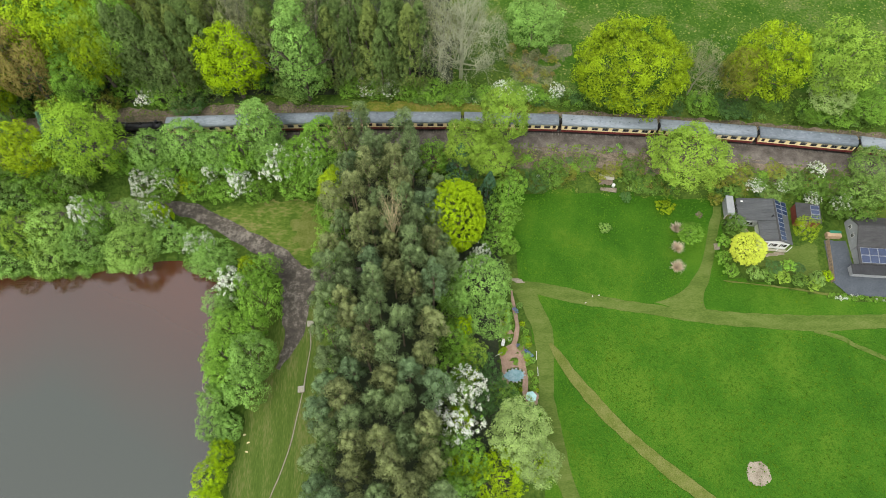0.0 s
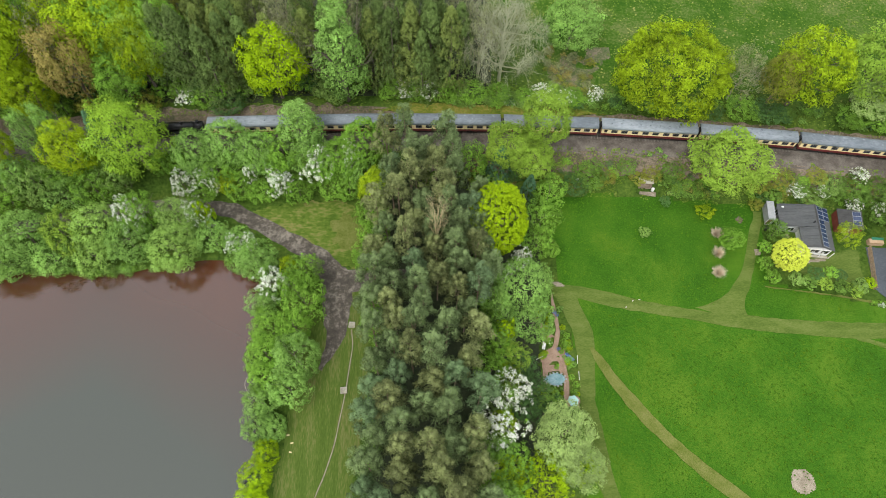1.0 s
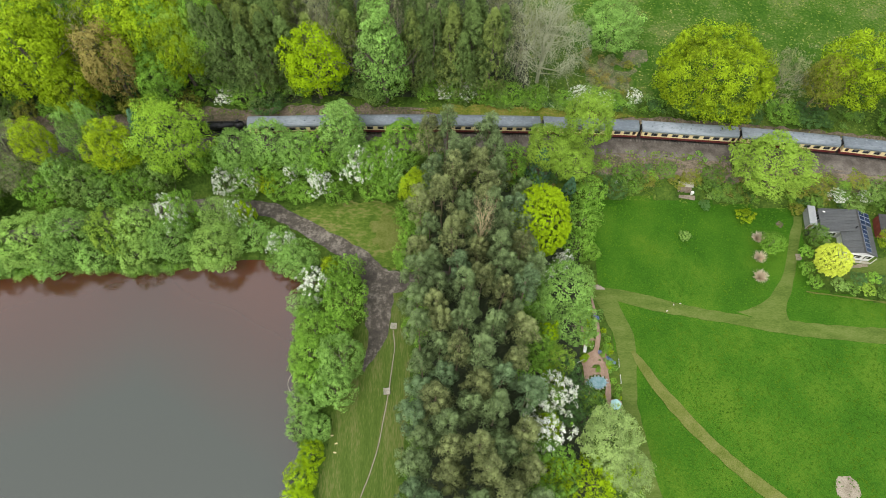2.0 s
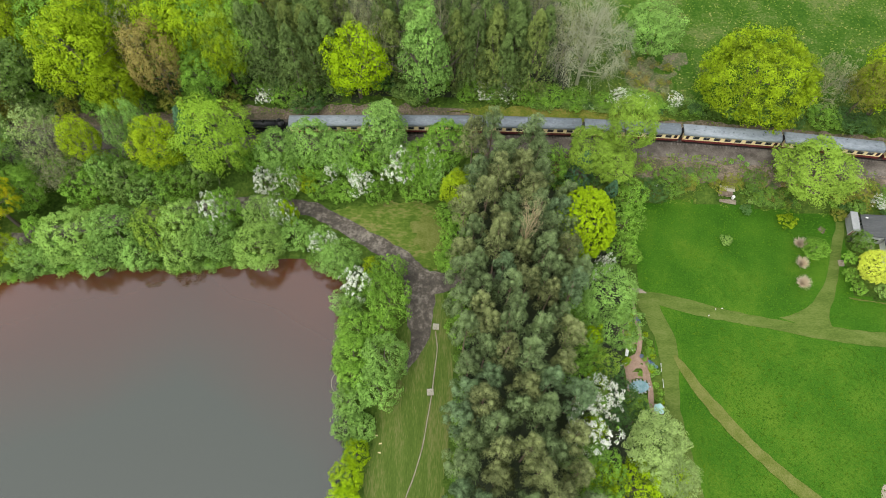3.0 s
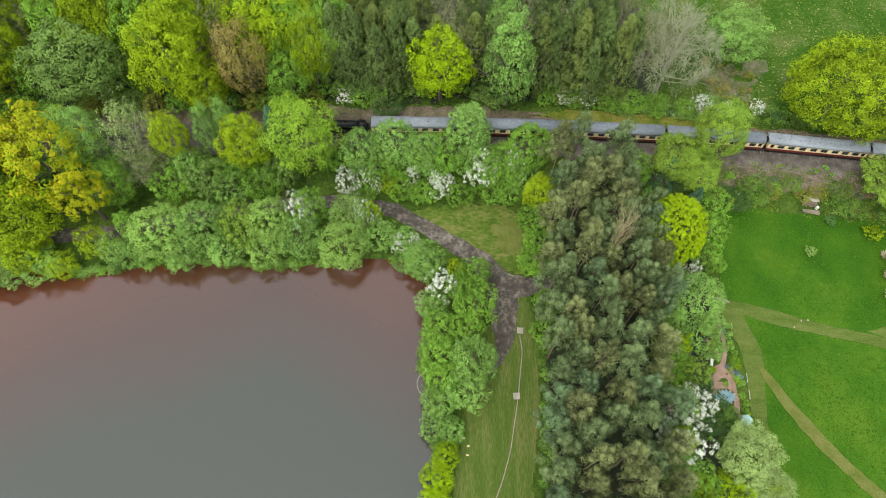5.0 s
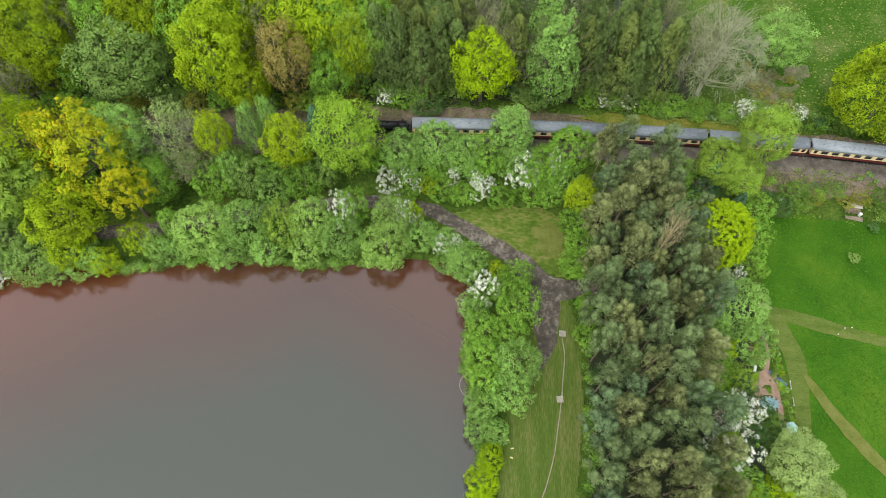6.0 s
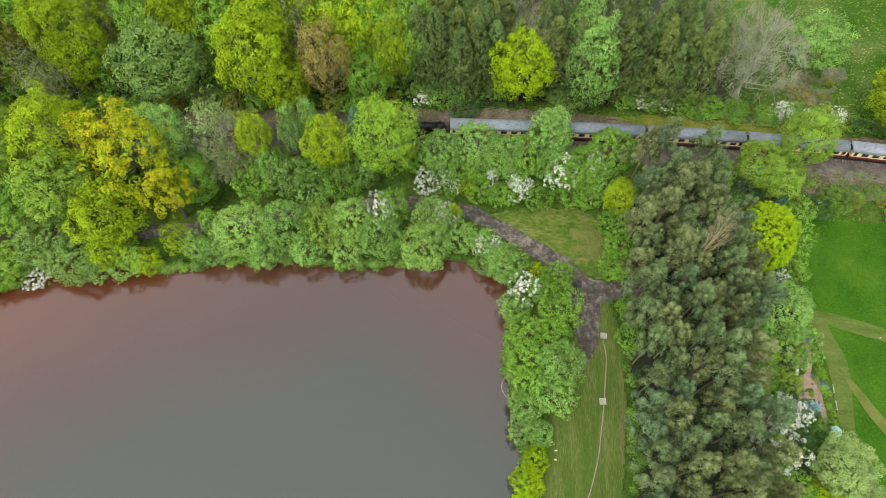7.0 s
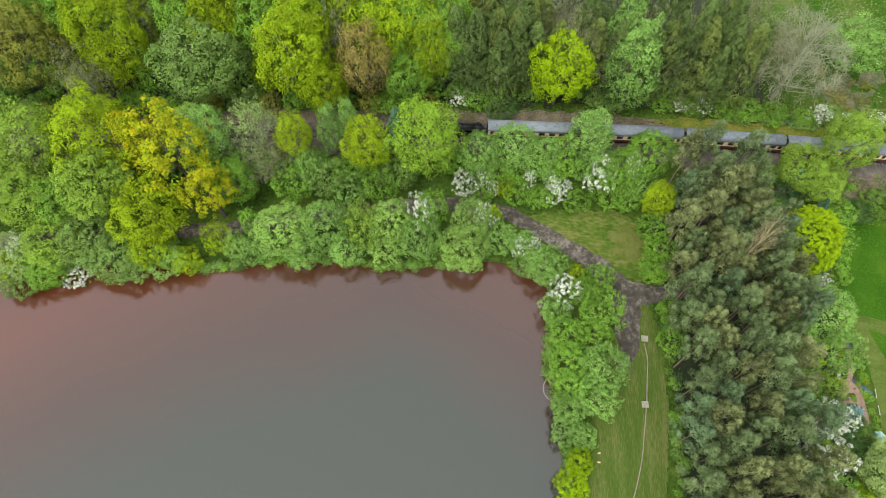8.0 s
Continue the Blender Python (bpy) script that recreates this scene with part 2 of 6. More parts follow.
sheet("ground", graded(-172, 162, 1.0, 1800), graded(-46, 122, 1.0, 1800), GRASS, 0.0, None, "rough green grass and weeds over gently sloping ground")

wm = bpy.data.materials.new("pond_water")
wm.use_nodes = True
n, l = wm.node_tree.nodes, wm.node_tree.links
wb = n["Principled BSDF"]
wb.inputs["Roughness"].default_value, wb.inputs["IOR"].default_value = 0.09, 1.5
wb.inputs["Specular IOR Level"].default_value = 1.0
wgeo, wnoise, wgrad = n.new("ShaderNodeNewGeometry"), n.new("ShaderNodeTexNoise"), n.new("ShaderNodeSeparateXYZ")
wnoise.inputs["Scale"].default_value, wnoise.inputs["Detail"].default_value = 0.02, 3
l.new(wgeo.outputs["Position"], wnoise.inputs["Vector"])
l.new(wgeo.outputs["Position"], wgrad.inputs[0])
# silt is stirred up towards the banks, most of all in the north-west
wc, wa = n.new("ShaderNodeMath"), n.new("ShaderNodeMath")
wc.operation, wa.operation = "ADD", "ABSOLUTE"
wc.inputs[1].default_value = 45
l.new(wgrad.outputs["X"], wc.inputs[0])
l.new(wc.outputs[0], wa.inputs[0])
wx, wy, ws = n.new("ShaderNodeMath"), n.new("ShaderNodeMath"), n.new("ShaderNodeMath")
wx.operation = wy.operation = "MULTIPLY_ADD"
wx.inputs[1].default_value, wx.inputs[2].default_value = 0.007, -0.05
wy.inputs[1].default_value = 0.013
ws.operation = "MULTIPLY_ADD"
ws.inputs[1].default_value = 0.35
l.new(wa.outputs[0], wx.inputs[0])
l.new(wgrad.outputs["Y"], wy.inputs[0])
l.new(wx.outputs[0], wy.inputs[2])
l.new(wnoise.outputs["Fac"], ws.inputs[0])
l.new(wy.outputs[0], ws.inputs[2])
wr = ramp(n, [(0.13, (0.026, 0.032, 0.021)), (0.42, (0.050, 0.021, 0.011)), (0.74, (0.095, 0.026, 0.011))])
l.new(ws.outputs[0], wr.inputs[0])
l.new(wr.outputs[0], wb.inputs["Base Color"])
wbump, wrip = n.new("ShaderNodeBump"), n.new("ShaderNodeTexNoise")
wrip.inputs["Scale"].default_value, wrip.inputs["Detail"].default_value = 2.0, 4
wmap = n.new("ShaderNodeMapping")
wmap.inputs["Scale"].default_value = (0.6, 1.6, 1)
l.new(wgeo.outputs["Position"], wmap.inputs[0])
l.new(wmap.outputs[0], wrip.inputs["Vector"])
wbump.inputs["Strength"].default_value, wbump.inputs["Distance"].default_value = 0.3, 0.05
l.new(wrip.outputs["Fac"], wbump.inputs["Height"])
l.new(wbump.outputs[0], wb.inputs["Normal"])
water = mesh_from("water", [(-320, -260, 0), (-8, -260, 0), (-8, 28, 0), (-320, 28, 0)], [(0, 1, 2, 3)], [wm])
tagged(link_mesh("water", water), "still murky brown pond water with faint ripples", "water", kind="structure")

# meadow, lawns and mown ways
patch("meadow", [(41, 23), (39, 40.5), (50, 42), (66, 41), (84, 39), (83, 22), (104, 17), (150, 12), (170, 0), (170, -45), (46, -45), (42, -10), (43.5, 5)], MEADOW, 0.05, "lush bright green meadow grass with small weeds", cell=0.9)
patch("field", [(42, 66), (60, 63), (80, 66), (110, 64), (165, 60), (168, 125), (20, 125), (30, 100), (40, 80)], FIELD, 0.05, "green pasture with pale tufts beyond the railway", cell=1.5, jag=2.5)
patch("lawn", [(-24.6, 36.2), (-13.6, 39.6), (-3, 40), (1.6, 37), (3.6, 28), (1, 24), (-3.5, 25.2), (-10, 29.5), (-18, 33.6)], LAWN, 0.05, "worn mown lawn beside the dirt road", cell=0.3)
patch("dry_lawn", [(-5.1, 34.8), (-0.7, 37.0), (1.8, 33.3), (0.6, 28.0), (-3.1, 29.0)], MOWN_DRY, 0.075, "dry yellowed patch of the lawn", cell=0.25, jag=1.6)
patch("grass_verge", [(-12.5, 20), (-7, 19.5), (-4.5, 12), (-1, 19), (1.5, 20.5), (4, 14), (4.2, 0), (2, -22), (-2, -45), (-13, -45), (-10, -12), (-8.5, 4)], VERGE, 0.05, "mown grass verge with worn brownish streaks beside the pond", cell=0.3)
ribbon("mown_path", [(38.8, 21.5, 1.5), (44.2, 20.1, 2.4), (49.5, 18.8, 2.9), (55.0, 17.4, 2.6), (60.4, 16.3, 2.2), (65.9, 15.4, 2.2), (71.4, 14.4, 2.4), (78.0, 13.6, 2.8), (87.9, 12.7, 2.9), (99.0, 12.0, 3.2), (112.2, 12.1, 2.8), (150, 11.799999999999999, 3.2)], MOWN, 0.1, "pale mown grass path across the meadow")
ribbon("mown_path", [(41.7, 20.4, 4.7), (42.8, 17.0, 3.7), (44.2, 13.3, 3.7), (44.8, 10.0, 3.8), (44.7, 5.6, 3.1), (44.3, -0.7, 2.8), (44.6, -5.5, 3.3), (45.2, -10.4, 3.3), (45.8, -14.2, 3.2), (47.0, -18.2, 2.9), (50.0, -32.2, 3.1)], MOWN, 0.125, "pale mown grass path beside the garden")
ribbon("mown_path", [(45.9, 9.0, 0.7), (46.6, 7.6, 1.3), (47.4, 6.3, 1.7), (49.1, 3.3, 2.1), (51.3, 0.3, 2.3), (54.0, -3.2, 2.4), (57.3, -7.0, 2.2), (60.4, -10.1, 2.1), (63.6, -13.0, 2.4), (67.2, -16.1, 2.4), (69.7, -18.1, 2.4), (86, -32, 2.4)], MOWN_DRY, 0.145, "yellowed mown grass path curving through the meadow")
ribbon("mown_path", [(84.0, 37.6, 1.7), (83.6, 36.0, 1.7), (81.9, 31.9, 2.1), (80.2, 26.9, 2.0), (78.0, 22.2, 2.7), (75.7, 18.9, 3.7), (74.7, 17.2, 5.6), (74.1, 16.0, 8.4), (73.6, 14.6, 13.5)], MOWN, 0.075, "mown grass path running up beside the bungalow garden")
ribbon("mown_path", [(125, -4.2, 1.0), (109.8, 4.8, 0.9), (105.2, 7.2, 0.9), (101.5, 9.4, 0.9), (97.5, 10.5, 0.8)], MOWN, 0.115, "narrow mown path in the meadow")
ribbon("dirt_road", [(-170, 15, 3.2), (-128.6, 22.4, 3.0), (-110, 25.6, 3.2), (-90.2, 28.3, 3.3), (-81, 29.6, 3.2), (-60.5, 35.3, 3.2), (-46, 38.0, 3.2), (-37, 38.9, 3.2), (-28.4, 38.2, 3.2), (-24, 36.8, 3.2), (-17.8, 33.3, 3.4), (-12, 30, 3.8), (-6.8, 26.5, 4.4), (-3, 22.3, 5.5), (0.5, 21.4, 4.6), (6.2, 22.4, 3), (12, 22.6, 3)], DIRT, 0.11, "dark dirt road with pale dusty patches", wobble=0.5, across=8, category="road")
ribbon("dirt_road", [(-2.9, 23, 5.8), (-2.5, 18.7, 6.0), (-2.3, 14.1, 4.8), (-2.2, 10.5, 3.3), (-3.2, 7, 1.8), (-4.6, 4, 0.9)], DIRT, 0.13, "dark dirt spur fading into the grass", wobble=0.6, across=8, category="road")
ribbon("track_bed", [(x, rail_y(x) - 0.9, 8.6) for x in range(-170, 171, 10)], BALLAST, 0.09, "grey brown stone ballast of the railway", step=1.5, wobble=0.6, across=10, category="railway")
ribbon("bank_soil", [(x, rail_y(x) - 6.4, 4.6) for x in range(10, 171, 10)], SOIL, 0.07, "bare brown soil and dead grass below the tracks", step=1.0, wobble=1.2, across=8)
ribbon("bank_soil", [(x, rail_y(x) + 4.7, (3.6 + 0.6 * math.sin(x)) * sstep(24, -6, x)) for x in range(-170, 25, 8)], SOIL, 0.08, "bare brown soil strip along the tracks", step=1.0, wobble=1.0, across=8)
patch("woodland_floor", [(-170, 60), (-100, 57), (-60, 61), (0, 64), (28, 64), (30, 80), (24, 122), (-170, 122)], WOODFLOOR, 0.05, "dark ground under the woods", cell=2.0, jag=2.0)
patch("woodland_floor", [(5, -37), (23, -37), (37, -20), (36, 6), (38, 24), (36, 42), (20, 46), (4, 44), (5, 24), (5.2, 10)], WOODFLOOR, 0.07, "dark ground under the pines", cell=0.5, jag=0.8)
ribbon("yellow_verge", [(x, rail_y(x) + 5.2, (3.0 + 0.9 * math.sin(x * 0.7)) * sstep(2, 14, x) * sstep(54, 40, x)) for x in range(2, 55, 4)], YELLOW_GRASS, 0.1, "yellowed grass strip beyond the tracks", step=0.8, wobble=1.0)
ribbon("bank_soil", [(x, rail_y(x) + 4.4, (2.2 + 0.5 * math.sin(x)) * sstep(44, 56, x)) for x in range(44, 140, 6)], SOIL, 0.08, "thin strip of dark soil beyond the tracks", step=0.8, wobble=0.9)


# ---- trees and shrubs ----
def unit(v):
    return v / np.maximum(np.linalg.norm(v, axis=-1, keepdims=True), 1e-9)


def leaf_mesh(name, places, normals, sizes, slim=0.6, mats=1, second=None, hang=None, soft=None):
    """Leaves and sprays as small pointed blades in one mesh; those marked second use the second material.
    soft: the way each blade's clump faces, which rounds the shading of the clump."""
    c = len(places)
    n = unit(normals)
    along = rng.normal(size=(c, 3)) if hang is None else hang + rng.normal(size=(c, 3)) * 0.35
    t = unit(np.cross(np.cross(n, along), n))
    b = np.cross(n, t)
    s = sizes[:, None]
    v = np.stack([places - t * s * 0.6 - b * s * slim, places - t * s * 0.6 + b * s * slim, places + t * s], 1)
    turned = np.cross(v[:, 1] - v[:, 0], v[:, 2] - v[:, 0])
    flip = (turned * n).sum(1) < 0
    v[flip] = v[flip][:, ::-1]
    me = bpy.data.meshes.new(name)
    me.vertices.add(3 * c)
    me.vertices.foreach_set("co", v.astype(np.float32).ravel())
    me.loops.add(3 * c)
    me.loops.foreach_set("vertex_index", np.arange(3 * c, dtype=np.int32))
    me.polygons.add(c)
    me.polygons.foreach_set("loop_start", np.arange(0, 3 * c, 3, dtype=np.int32))
    for _ in range(mats):
        me.materials.append(LEAF["green"])
    if mats > 1:
        me.polygons.foreach_set("material_index", second.astype(np.int32))
    me.update(calc_edges=True)
    if soft is not None:
        shade = unit(unit(soft) * 0.84 + n * 0.16)
        me.normals_split_custom_set(np.repeat(shade, 3, 0).tolist())
    return me


def sphere_dirs(c, low=-1.0):
    z = rng.uniform(low, 1, c)
    a = rng.uniform(0, 2 * math.pi, c)
    r = np.sqrt(1 - z * z)
    return np.stack([r * np.cos(a), r * np.sin(a), z], 1)


def even_dirs(c, low=-1.0):
    """Directions spread evenly over a sphere above low, each a little off its place."""
    k = np.arange(c) + 0.5
    z = np.clip(1 - (1 - low) * k / c + rng.normal(size=c) * 0.6 / c, -1, 1)
    a = k * 2.39996 + rng.normal(size=c) * 0.9 / math.sqrt(c) + rng.uniform(0, 6.28)
    r = np.sqrt(1 - z * z)
    return unit(np.stack([r * np.cos(a), r * np.sin(a), z], 1) + rng.normal(size=(c, 3)) * 0.8 / math.sqrt(c))


def clump_crown(name, r, h, clumps, per, size, clump=0.3, low=-0.7, slim=0.6, fill=0.25, rough=0.16, point=0.0, mats=1, share=0.0, frond=0.0, even=True):
    """A crown r wide and h high, foot at 0: rounded clumps of leaves on a lumpy egg, some deeper inside.
    share of the clumps bear the second material; frond draws the leaves out into drooping sprays."""
    d = even_dirs(clumps, low) if even else sphere_dirs(clumps, low)
    wob = np.array([1 + rough * 2 * noise.noise(Vector(v * 1.6 + len(name) + clumps)) for v in d])
    depth = np.where(rng.random(clumps) < fill, rng.uniform(0.35, 0.75, clumps), rng.uniform(0.84, 1.0, clumps)) * wob
    cr = clump * rng.uniform(0.6, 1.25, clumps)
    taper = 1 - point * np.maximum(d[:, 2], 0)
    reach = np.array([r, r, h / 2])
    centres = d * (depth * (1 - clump * 0.6))[:, None] * reach * np.stack([taper, taper, np.ones(clumps)], 1)
    e = unit(sphere_dirs(clumps * per) + np.repeat(d, per, 0) * 0.55 + np.array([0, 0, 0.3]))
    rad = np.repeat(cr, per)[:, None] * rng.uniform(0.66, 1.22, (clumps * per, 1))
    places = np.repeat(centres, per, 0) + e * rad * np.array([r, r, min(h / 2, r)])
    places[:, 2] += h / 2
    places[:, 2] = np.maximum(places[:, 2], 0.05)
    normals = e + rng.normal(size=e.shape) * 0.45 + np.array([0, 0, 0.45])
    second = np.repeat(rng.random(clumps) < share, per) ^ (rng.random(clumps * per) < 0.12)
    hang = e * frond + np.array([0, 0, -0.5 * frond]) if frond else None
    return leaf_mesh(name, places, normals, size * rng.uniform(0.7, 1.35, len(e)), slim, mats, second, hang, e * 0.72 + np.repeat(d, per, 0) * 0.4 + np.array([0, 0, 0.32]))


def conifer_crown(name, r, h, tufts_up, per, size):
    """A narrow cone of dense tufts, each a hanging fan of sprays, foot at 0."""
    lv = rng.random(tufts_up) ** 0.75
    a = rng.uniform(0, 2 * math.pi, tufts_up)
    reach = r * (1 - lv) ** 0.7 * rng.uniform(0.7, 1.05, tufts_up) + 0.15
    centre = np.stack([reach * np.cos(a), reach * np.sin(a), lv * h * 0.97 + 0.3], 1)
    e = unit(sphere_dirs(tufts_up * per) + np.repeat(np.stack([np.cos(a), np.sin(a), 0.4 + 0 * a], 1), per, 0) * 0.7)
    wide = np.repeat((0.42 + 0.4 * (1 - lv)) * rng.uniform(0.7, 1.2, tufts_up), per)[:, None]
    places = np.repeat(centre, per, 0) + e * wide * rng.uniform(0.6, 1.0, (len(e), 1)) * np.array([1, 1, 1.9])
    places[:, 2] = np.maximum(places[:, 2], 0.1)
    normals = e + rng.normal(size=e.shape) * 0.4 + np.array([0, 0, 0.4])
    return leaf_mesh(name, places, normals, size * rng.uniform(0.6, 1.3, len(e)), 0.3, hang=e + np.array([0, 0, 0.9]), soft=e + np.array([0, 0, 0.3]))


def pine_crown(name, r, h, plumes, per, size):
    """Rounded tufts of needles at the ends of rising boughs, foot at 0."""
    lv = np.linspace(0.05, 0.93, plumes) + rng.normal(size=plumes) * 0.03
    a = np.arange(plumes) * 2.4 + rng.normal(size=plumes) * 0.4
    off = r * 0.92 * np.sqrt(np.clip(1.0 - lv, 0.01, 1)) * rng.uniform(0.5, 1.1, plumes)
    base = np.stack([off * np.cos(a), off * np.sin(a), lv * h * 0.92], 1)
    d = unit(sphere_dirs(plumes * per, -0.9) + np.array([0, 0, 0.15]))
    k = rng.uniform(0.4, 1.0, (len(d), 1)) ** 0.5
    wide = rng.uniform(0.7, 1.25, plumes) * r * 0.31
    tall = rng.uniform(0.8, 1.4, plumes) * h * 0.088
    scale3 = np.repeat(np.stack([wide, wide, tall], 1), per, 0)
    narrow = np.where(d[:, 2:3] > 0, 1 - 0.42 * d[:, 2:3], 1)
    places = np.repeat(base, per, 0) + d * k * scale3 * np.concatenate([narrow, narrow, np.ones_like(narrow)], 1)
    places[:, 2] = np.maximum(places[:, 2], 0.1)
    normals = d + rng.normal(size=d.shape) * 0.4 + np.array([0, 0, 0.3])
    return leaf_mesh(name, places, normals, size * rng.uniform(0.6, 1.3, len(d)), 0.26, hang=d + np.array([0, 0, 0.6]), soft=d + np.array([0, 0, 0.15]))


def branches(name, h, r, boughs, depth, width, mat, start=0.25, up=0.6, twist=0.5, sides=5):
    """A tapered trunk with limbs that fork; one mesh, foot at 0."""
    verts, faces = [], []

    def limb(a, d, length, wa, level):
        steps = 3
        p, prev = Vector(a), None
        d = d.normalized()
        for s in range(steps + 1):
            w = wa * (1 - 0.72 * s / steps)
            x = d.orthogonal().normalized()
            y = d.cross(x)
            ring = len(verts)
            for k in range(sides if level < 2 else 3):
                c = 2 * math.pi * k / (sides if level < 2 else 3)
                verts.append(p + (x * math.cos(c) + y * math.sin(c)) * w)
            m = len(verts) - ring
            if prev is not None:
                faces.extend((prev + k, prev + (k + 1) % m, ring + (k + 1) % m, ring + k) for k in range(m))
            prev = ring
            if s < steps:
                p = p + d * (length / steps)
                d = (d + Vector(rng.normal(size=3) * twist * 0.28) + Vector((0, 0, 0.08))).normalized()
                if level < depth and s > 0 or level == 0 and s == steps - 1:
                    for _ in range(2 if level else 0):
                        q = (d + Vector(rng.normal(size=3)) * 0.65 + Vector((0, 0, 0.1))).normalized()
                        limb(p, q, length * rng.uniform(0.5, 0.75), w * 0.62, level + 1)
        return p

    top = limb((0, 0, 0), Vector((0, 0, 1)), h * 0.92, width, 0) if boughs < 60 else None
    for k in range(boughs):
        f = start + (0.88 - start) * (k + rng.random()) / boughs
        a = k * 2.4 + rng.normal() * 0.4
        lift = up * rng.uniform(0.6, 1.4)
        d = Vector((math.cos(a), math.sin(a), lift))
        limb((0, 0, h * 0.92 * f), d, r * rng.uniform(0.7, 1.0) * (1.15 - 0.5 * f), width * 0.45 * (1.1 - f * 0.7), 1)
    return mesh_from(name, [tuple(v) for v in verts], faces, [mat])


def twig_ball(name, r, count):
    verts, faces = [], []
    for d in sphere_dirs(count, 0.0):
        d = Vector(d) + Vector((0, 0, 0.3))
        a, b = d * 0.1 * r, d.normalized() * r * rng.uniform(0.5, 1.25)
        x = d.orthogonal().normalized() * 0.045
        y = d.cross(x).normalized() * 0.045
        m = len(verts)
        verts += [tuple(a + x), tuple(a + y), tuple(a - x), tuple(b)]
        faces += [(m, m + 1, m + 3), (m + 1, m + 2, m + 3), (m + 2, m, m + 3)]
    return mesh_from(name, verts, faces, [LEAF["twig"]])


# kind: object name, crown foot and top as shares of the height, crown meshes with their radius and height, trunk mesh with its height
def crowns(fn, count, *args, **kw):
    return [fn(*args, **kw) for _ in range(count)]


KIND = {
    "oak": ("tree", 0.2, (7.0, 12.0), crowns(clump_crown, 4, "crown", 7.0, 12.0, 190, 52, 0.24, 0.165, -0.7, 0.5, 0.18, 0.22)),
    "great": ("tree", 0.12, (11.0, 14.0), crowns(clump_crown, 2, "crown", 11.0, 14.0, 260, 96, 0.24, 0.135, -0.55, 0.5, 0.12, 0.18)),
    "open": ("tree", 0.15, (7.0, 12.0), crowns(clump_crown, 3, "crown", 7.0, 12.0, 210, 36, 0.24, 0.125, -0.6, 0.5, 0.3, 0.22, mats=2, share=0.18, even=False)),
    "maple": ("tree", 0.12, (7.0, 14.0), crowns(clump_crown, 3, "crown", 7.0, 14.0, 210, 54, 0.25, 0.16, -0.8, 0.36, 0.2, 0.25, point=0.35, frond=1.4)),
    "dome": ("tree", 0.02, (6.2, 18.0), crowns(clump_crown, 1, "crown", 6.2, 18.0, 1100, 24, 0.2, 0.062, -0.95, 0.5, 0.0, 0.04)),
    "ball": ("tree", 0.03, (3.6, 6.0), crowns(clump_crown, 1, "crown", 3.6, 6.0, 520, 24, 0.13, 0.085, -0.95, 0.5, 0.0, 0.05)),
    "bush": ("shrub", 0.0, (4.0, 6.0), crowns(clump_crown, 5, "crown", 4.0, 6.0, 130, 26, 0.188, 0.16, -0.7, 0.46, 0.12, 0.2)),
    "large": ("shrub", 0.0, (6.0, 9.0), crowns(clump_crown, 4, "crown", 6.0, 9.0, 230, 33, 0.208, 0.135, -0.75, 0.46, 0.1, 0.16)),
    "small": ("shrub", 0.0, (2.0, 2.5), crowns(clump_crown, 4, "crown", 2.0, 2.5, 40, 22, 0.2, 0.22, -0.4, 0.5, 0.2, 0.3)),
    "tiny": ("shrub", 0.0, (2.0, 2.5), crowns(clump_crown, 4, "crown", 2.0, 2.5, 20, 9, 0.3, 0.62, -0.1, 0.5, 0.2, 0.3)),
    "haw": ("hawthorn_bush", 0.0, (3.0, 5.0), crowns(clump_crown, 4, "crown", 3.0, 5.0, 120, 30, 0.16, 0.125, -0.6, 0.36, 0.2, 0.4, mats=2, share=0.1, frond=1.0, even=False)),
    "thin": ("tree", 0.12, (6.0, 12.0), crowns(clump_crown, 3, "crown", 6.0, 12.0, 190, 22, 0.22, 0.14, -0.7, 0.34, 0.4, 0.3, frond=0.8, even=False)),
    "poplar": ("tree", 0.05, (4.2, 16.0), crowns(clump_crown, 2, "crown", 4.2, 16.0, 260, 28, 0.23, 0.16, -0.9, 0.46, 0.15, 0.2, point=0.45)),
    "conifer": ("conifer_tree", 0.02, (4.2, 20.0), crowns(conifer_crown, 4, "crown", 4.2, 20.0, 300, 20, 0.3)),
    "pine": ("pine_tree", 0.42, (3.0, 12.0), crowns(pine_crown, 6, "crown", 3.0, 12.0, 28, 118, 0.29)),
}
TRUNK = {
    "oak": [branches("trunk", 12, 6, 5, 2, 0.38, BARK) for _ in range(2)],
    "thin": [branches("trunk", 14, 5.6, 13, 3, 0.26, PALE_BARK) for _ in range(2)],
    "bush": [branches("stem", 4, 2.8, 6, 1, 0.09, BARK, 0.08)],
    "conifer": [branches("trunk", 20, 2.5, 8, 1, 0.28, BARK, 0.1, 0.05)],
    "pine": [branches("trunk", 20, 2.0, 9, 1, 0.2, PINE_BARK, 0.45, 0.7, 0.25) for _ in range(3)],
}
TRUNK_H = {"oak": 12, "thin": 14, "bush": 4, "conifer": 20, "pine": 20}
BARE = branches("limbs", 18, 7.0, 34, 3, 0.4, BARE_BARK, 0.16, 0.8, 0.5)
DEAD = branches("limbs", 18, 7.0, 30, 3, 0.42, material("dead_bark", (0.32, 0.25, 0.13), (0.5, 0.41, 0.23), (0.62, 0.53, 0.33), scale=1.5, streak=(3, 3, 0.6)), 0.4, 0.9, 0.6)
SPRAY = clump_crown("twig_spray", 8.2, 15.0, 110, 34, 1.0, 0.16, -0.7, 0.028, 0.3, 0.2, frond=1.0)
TWIGS = twig_ball("twigs", 1.0, 450)
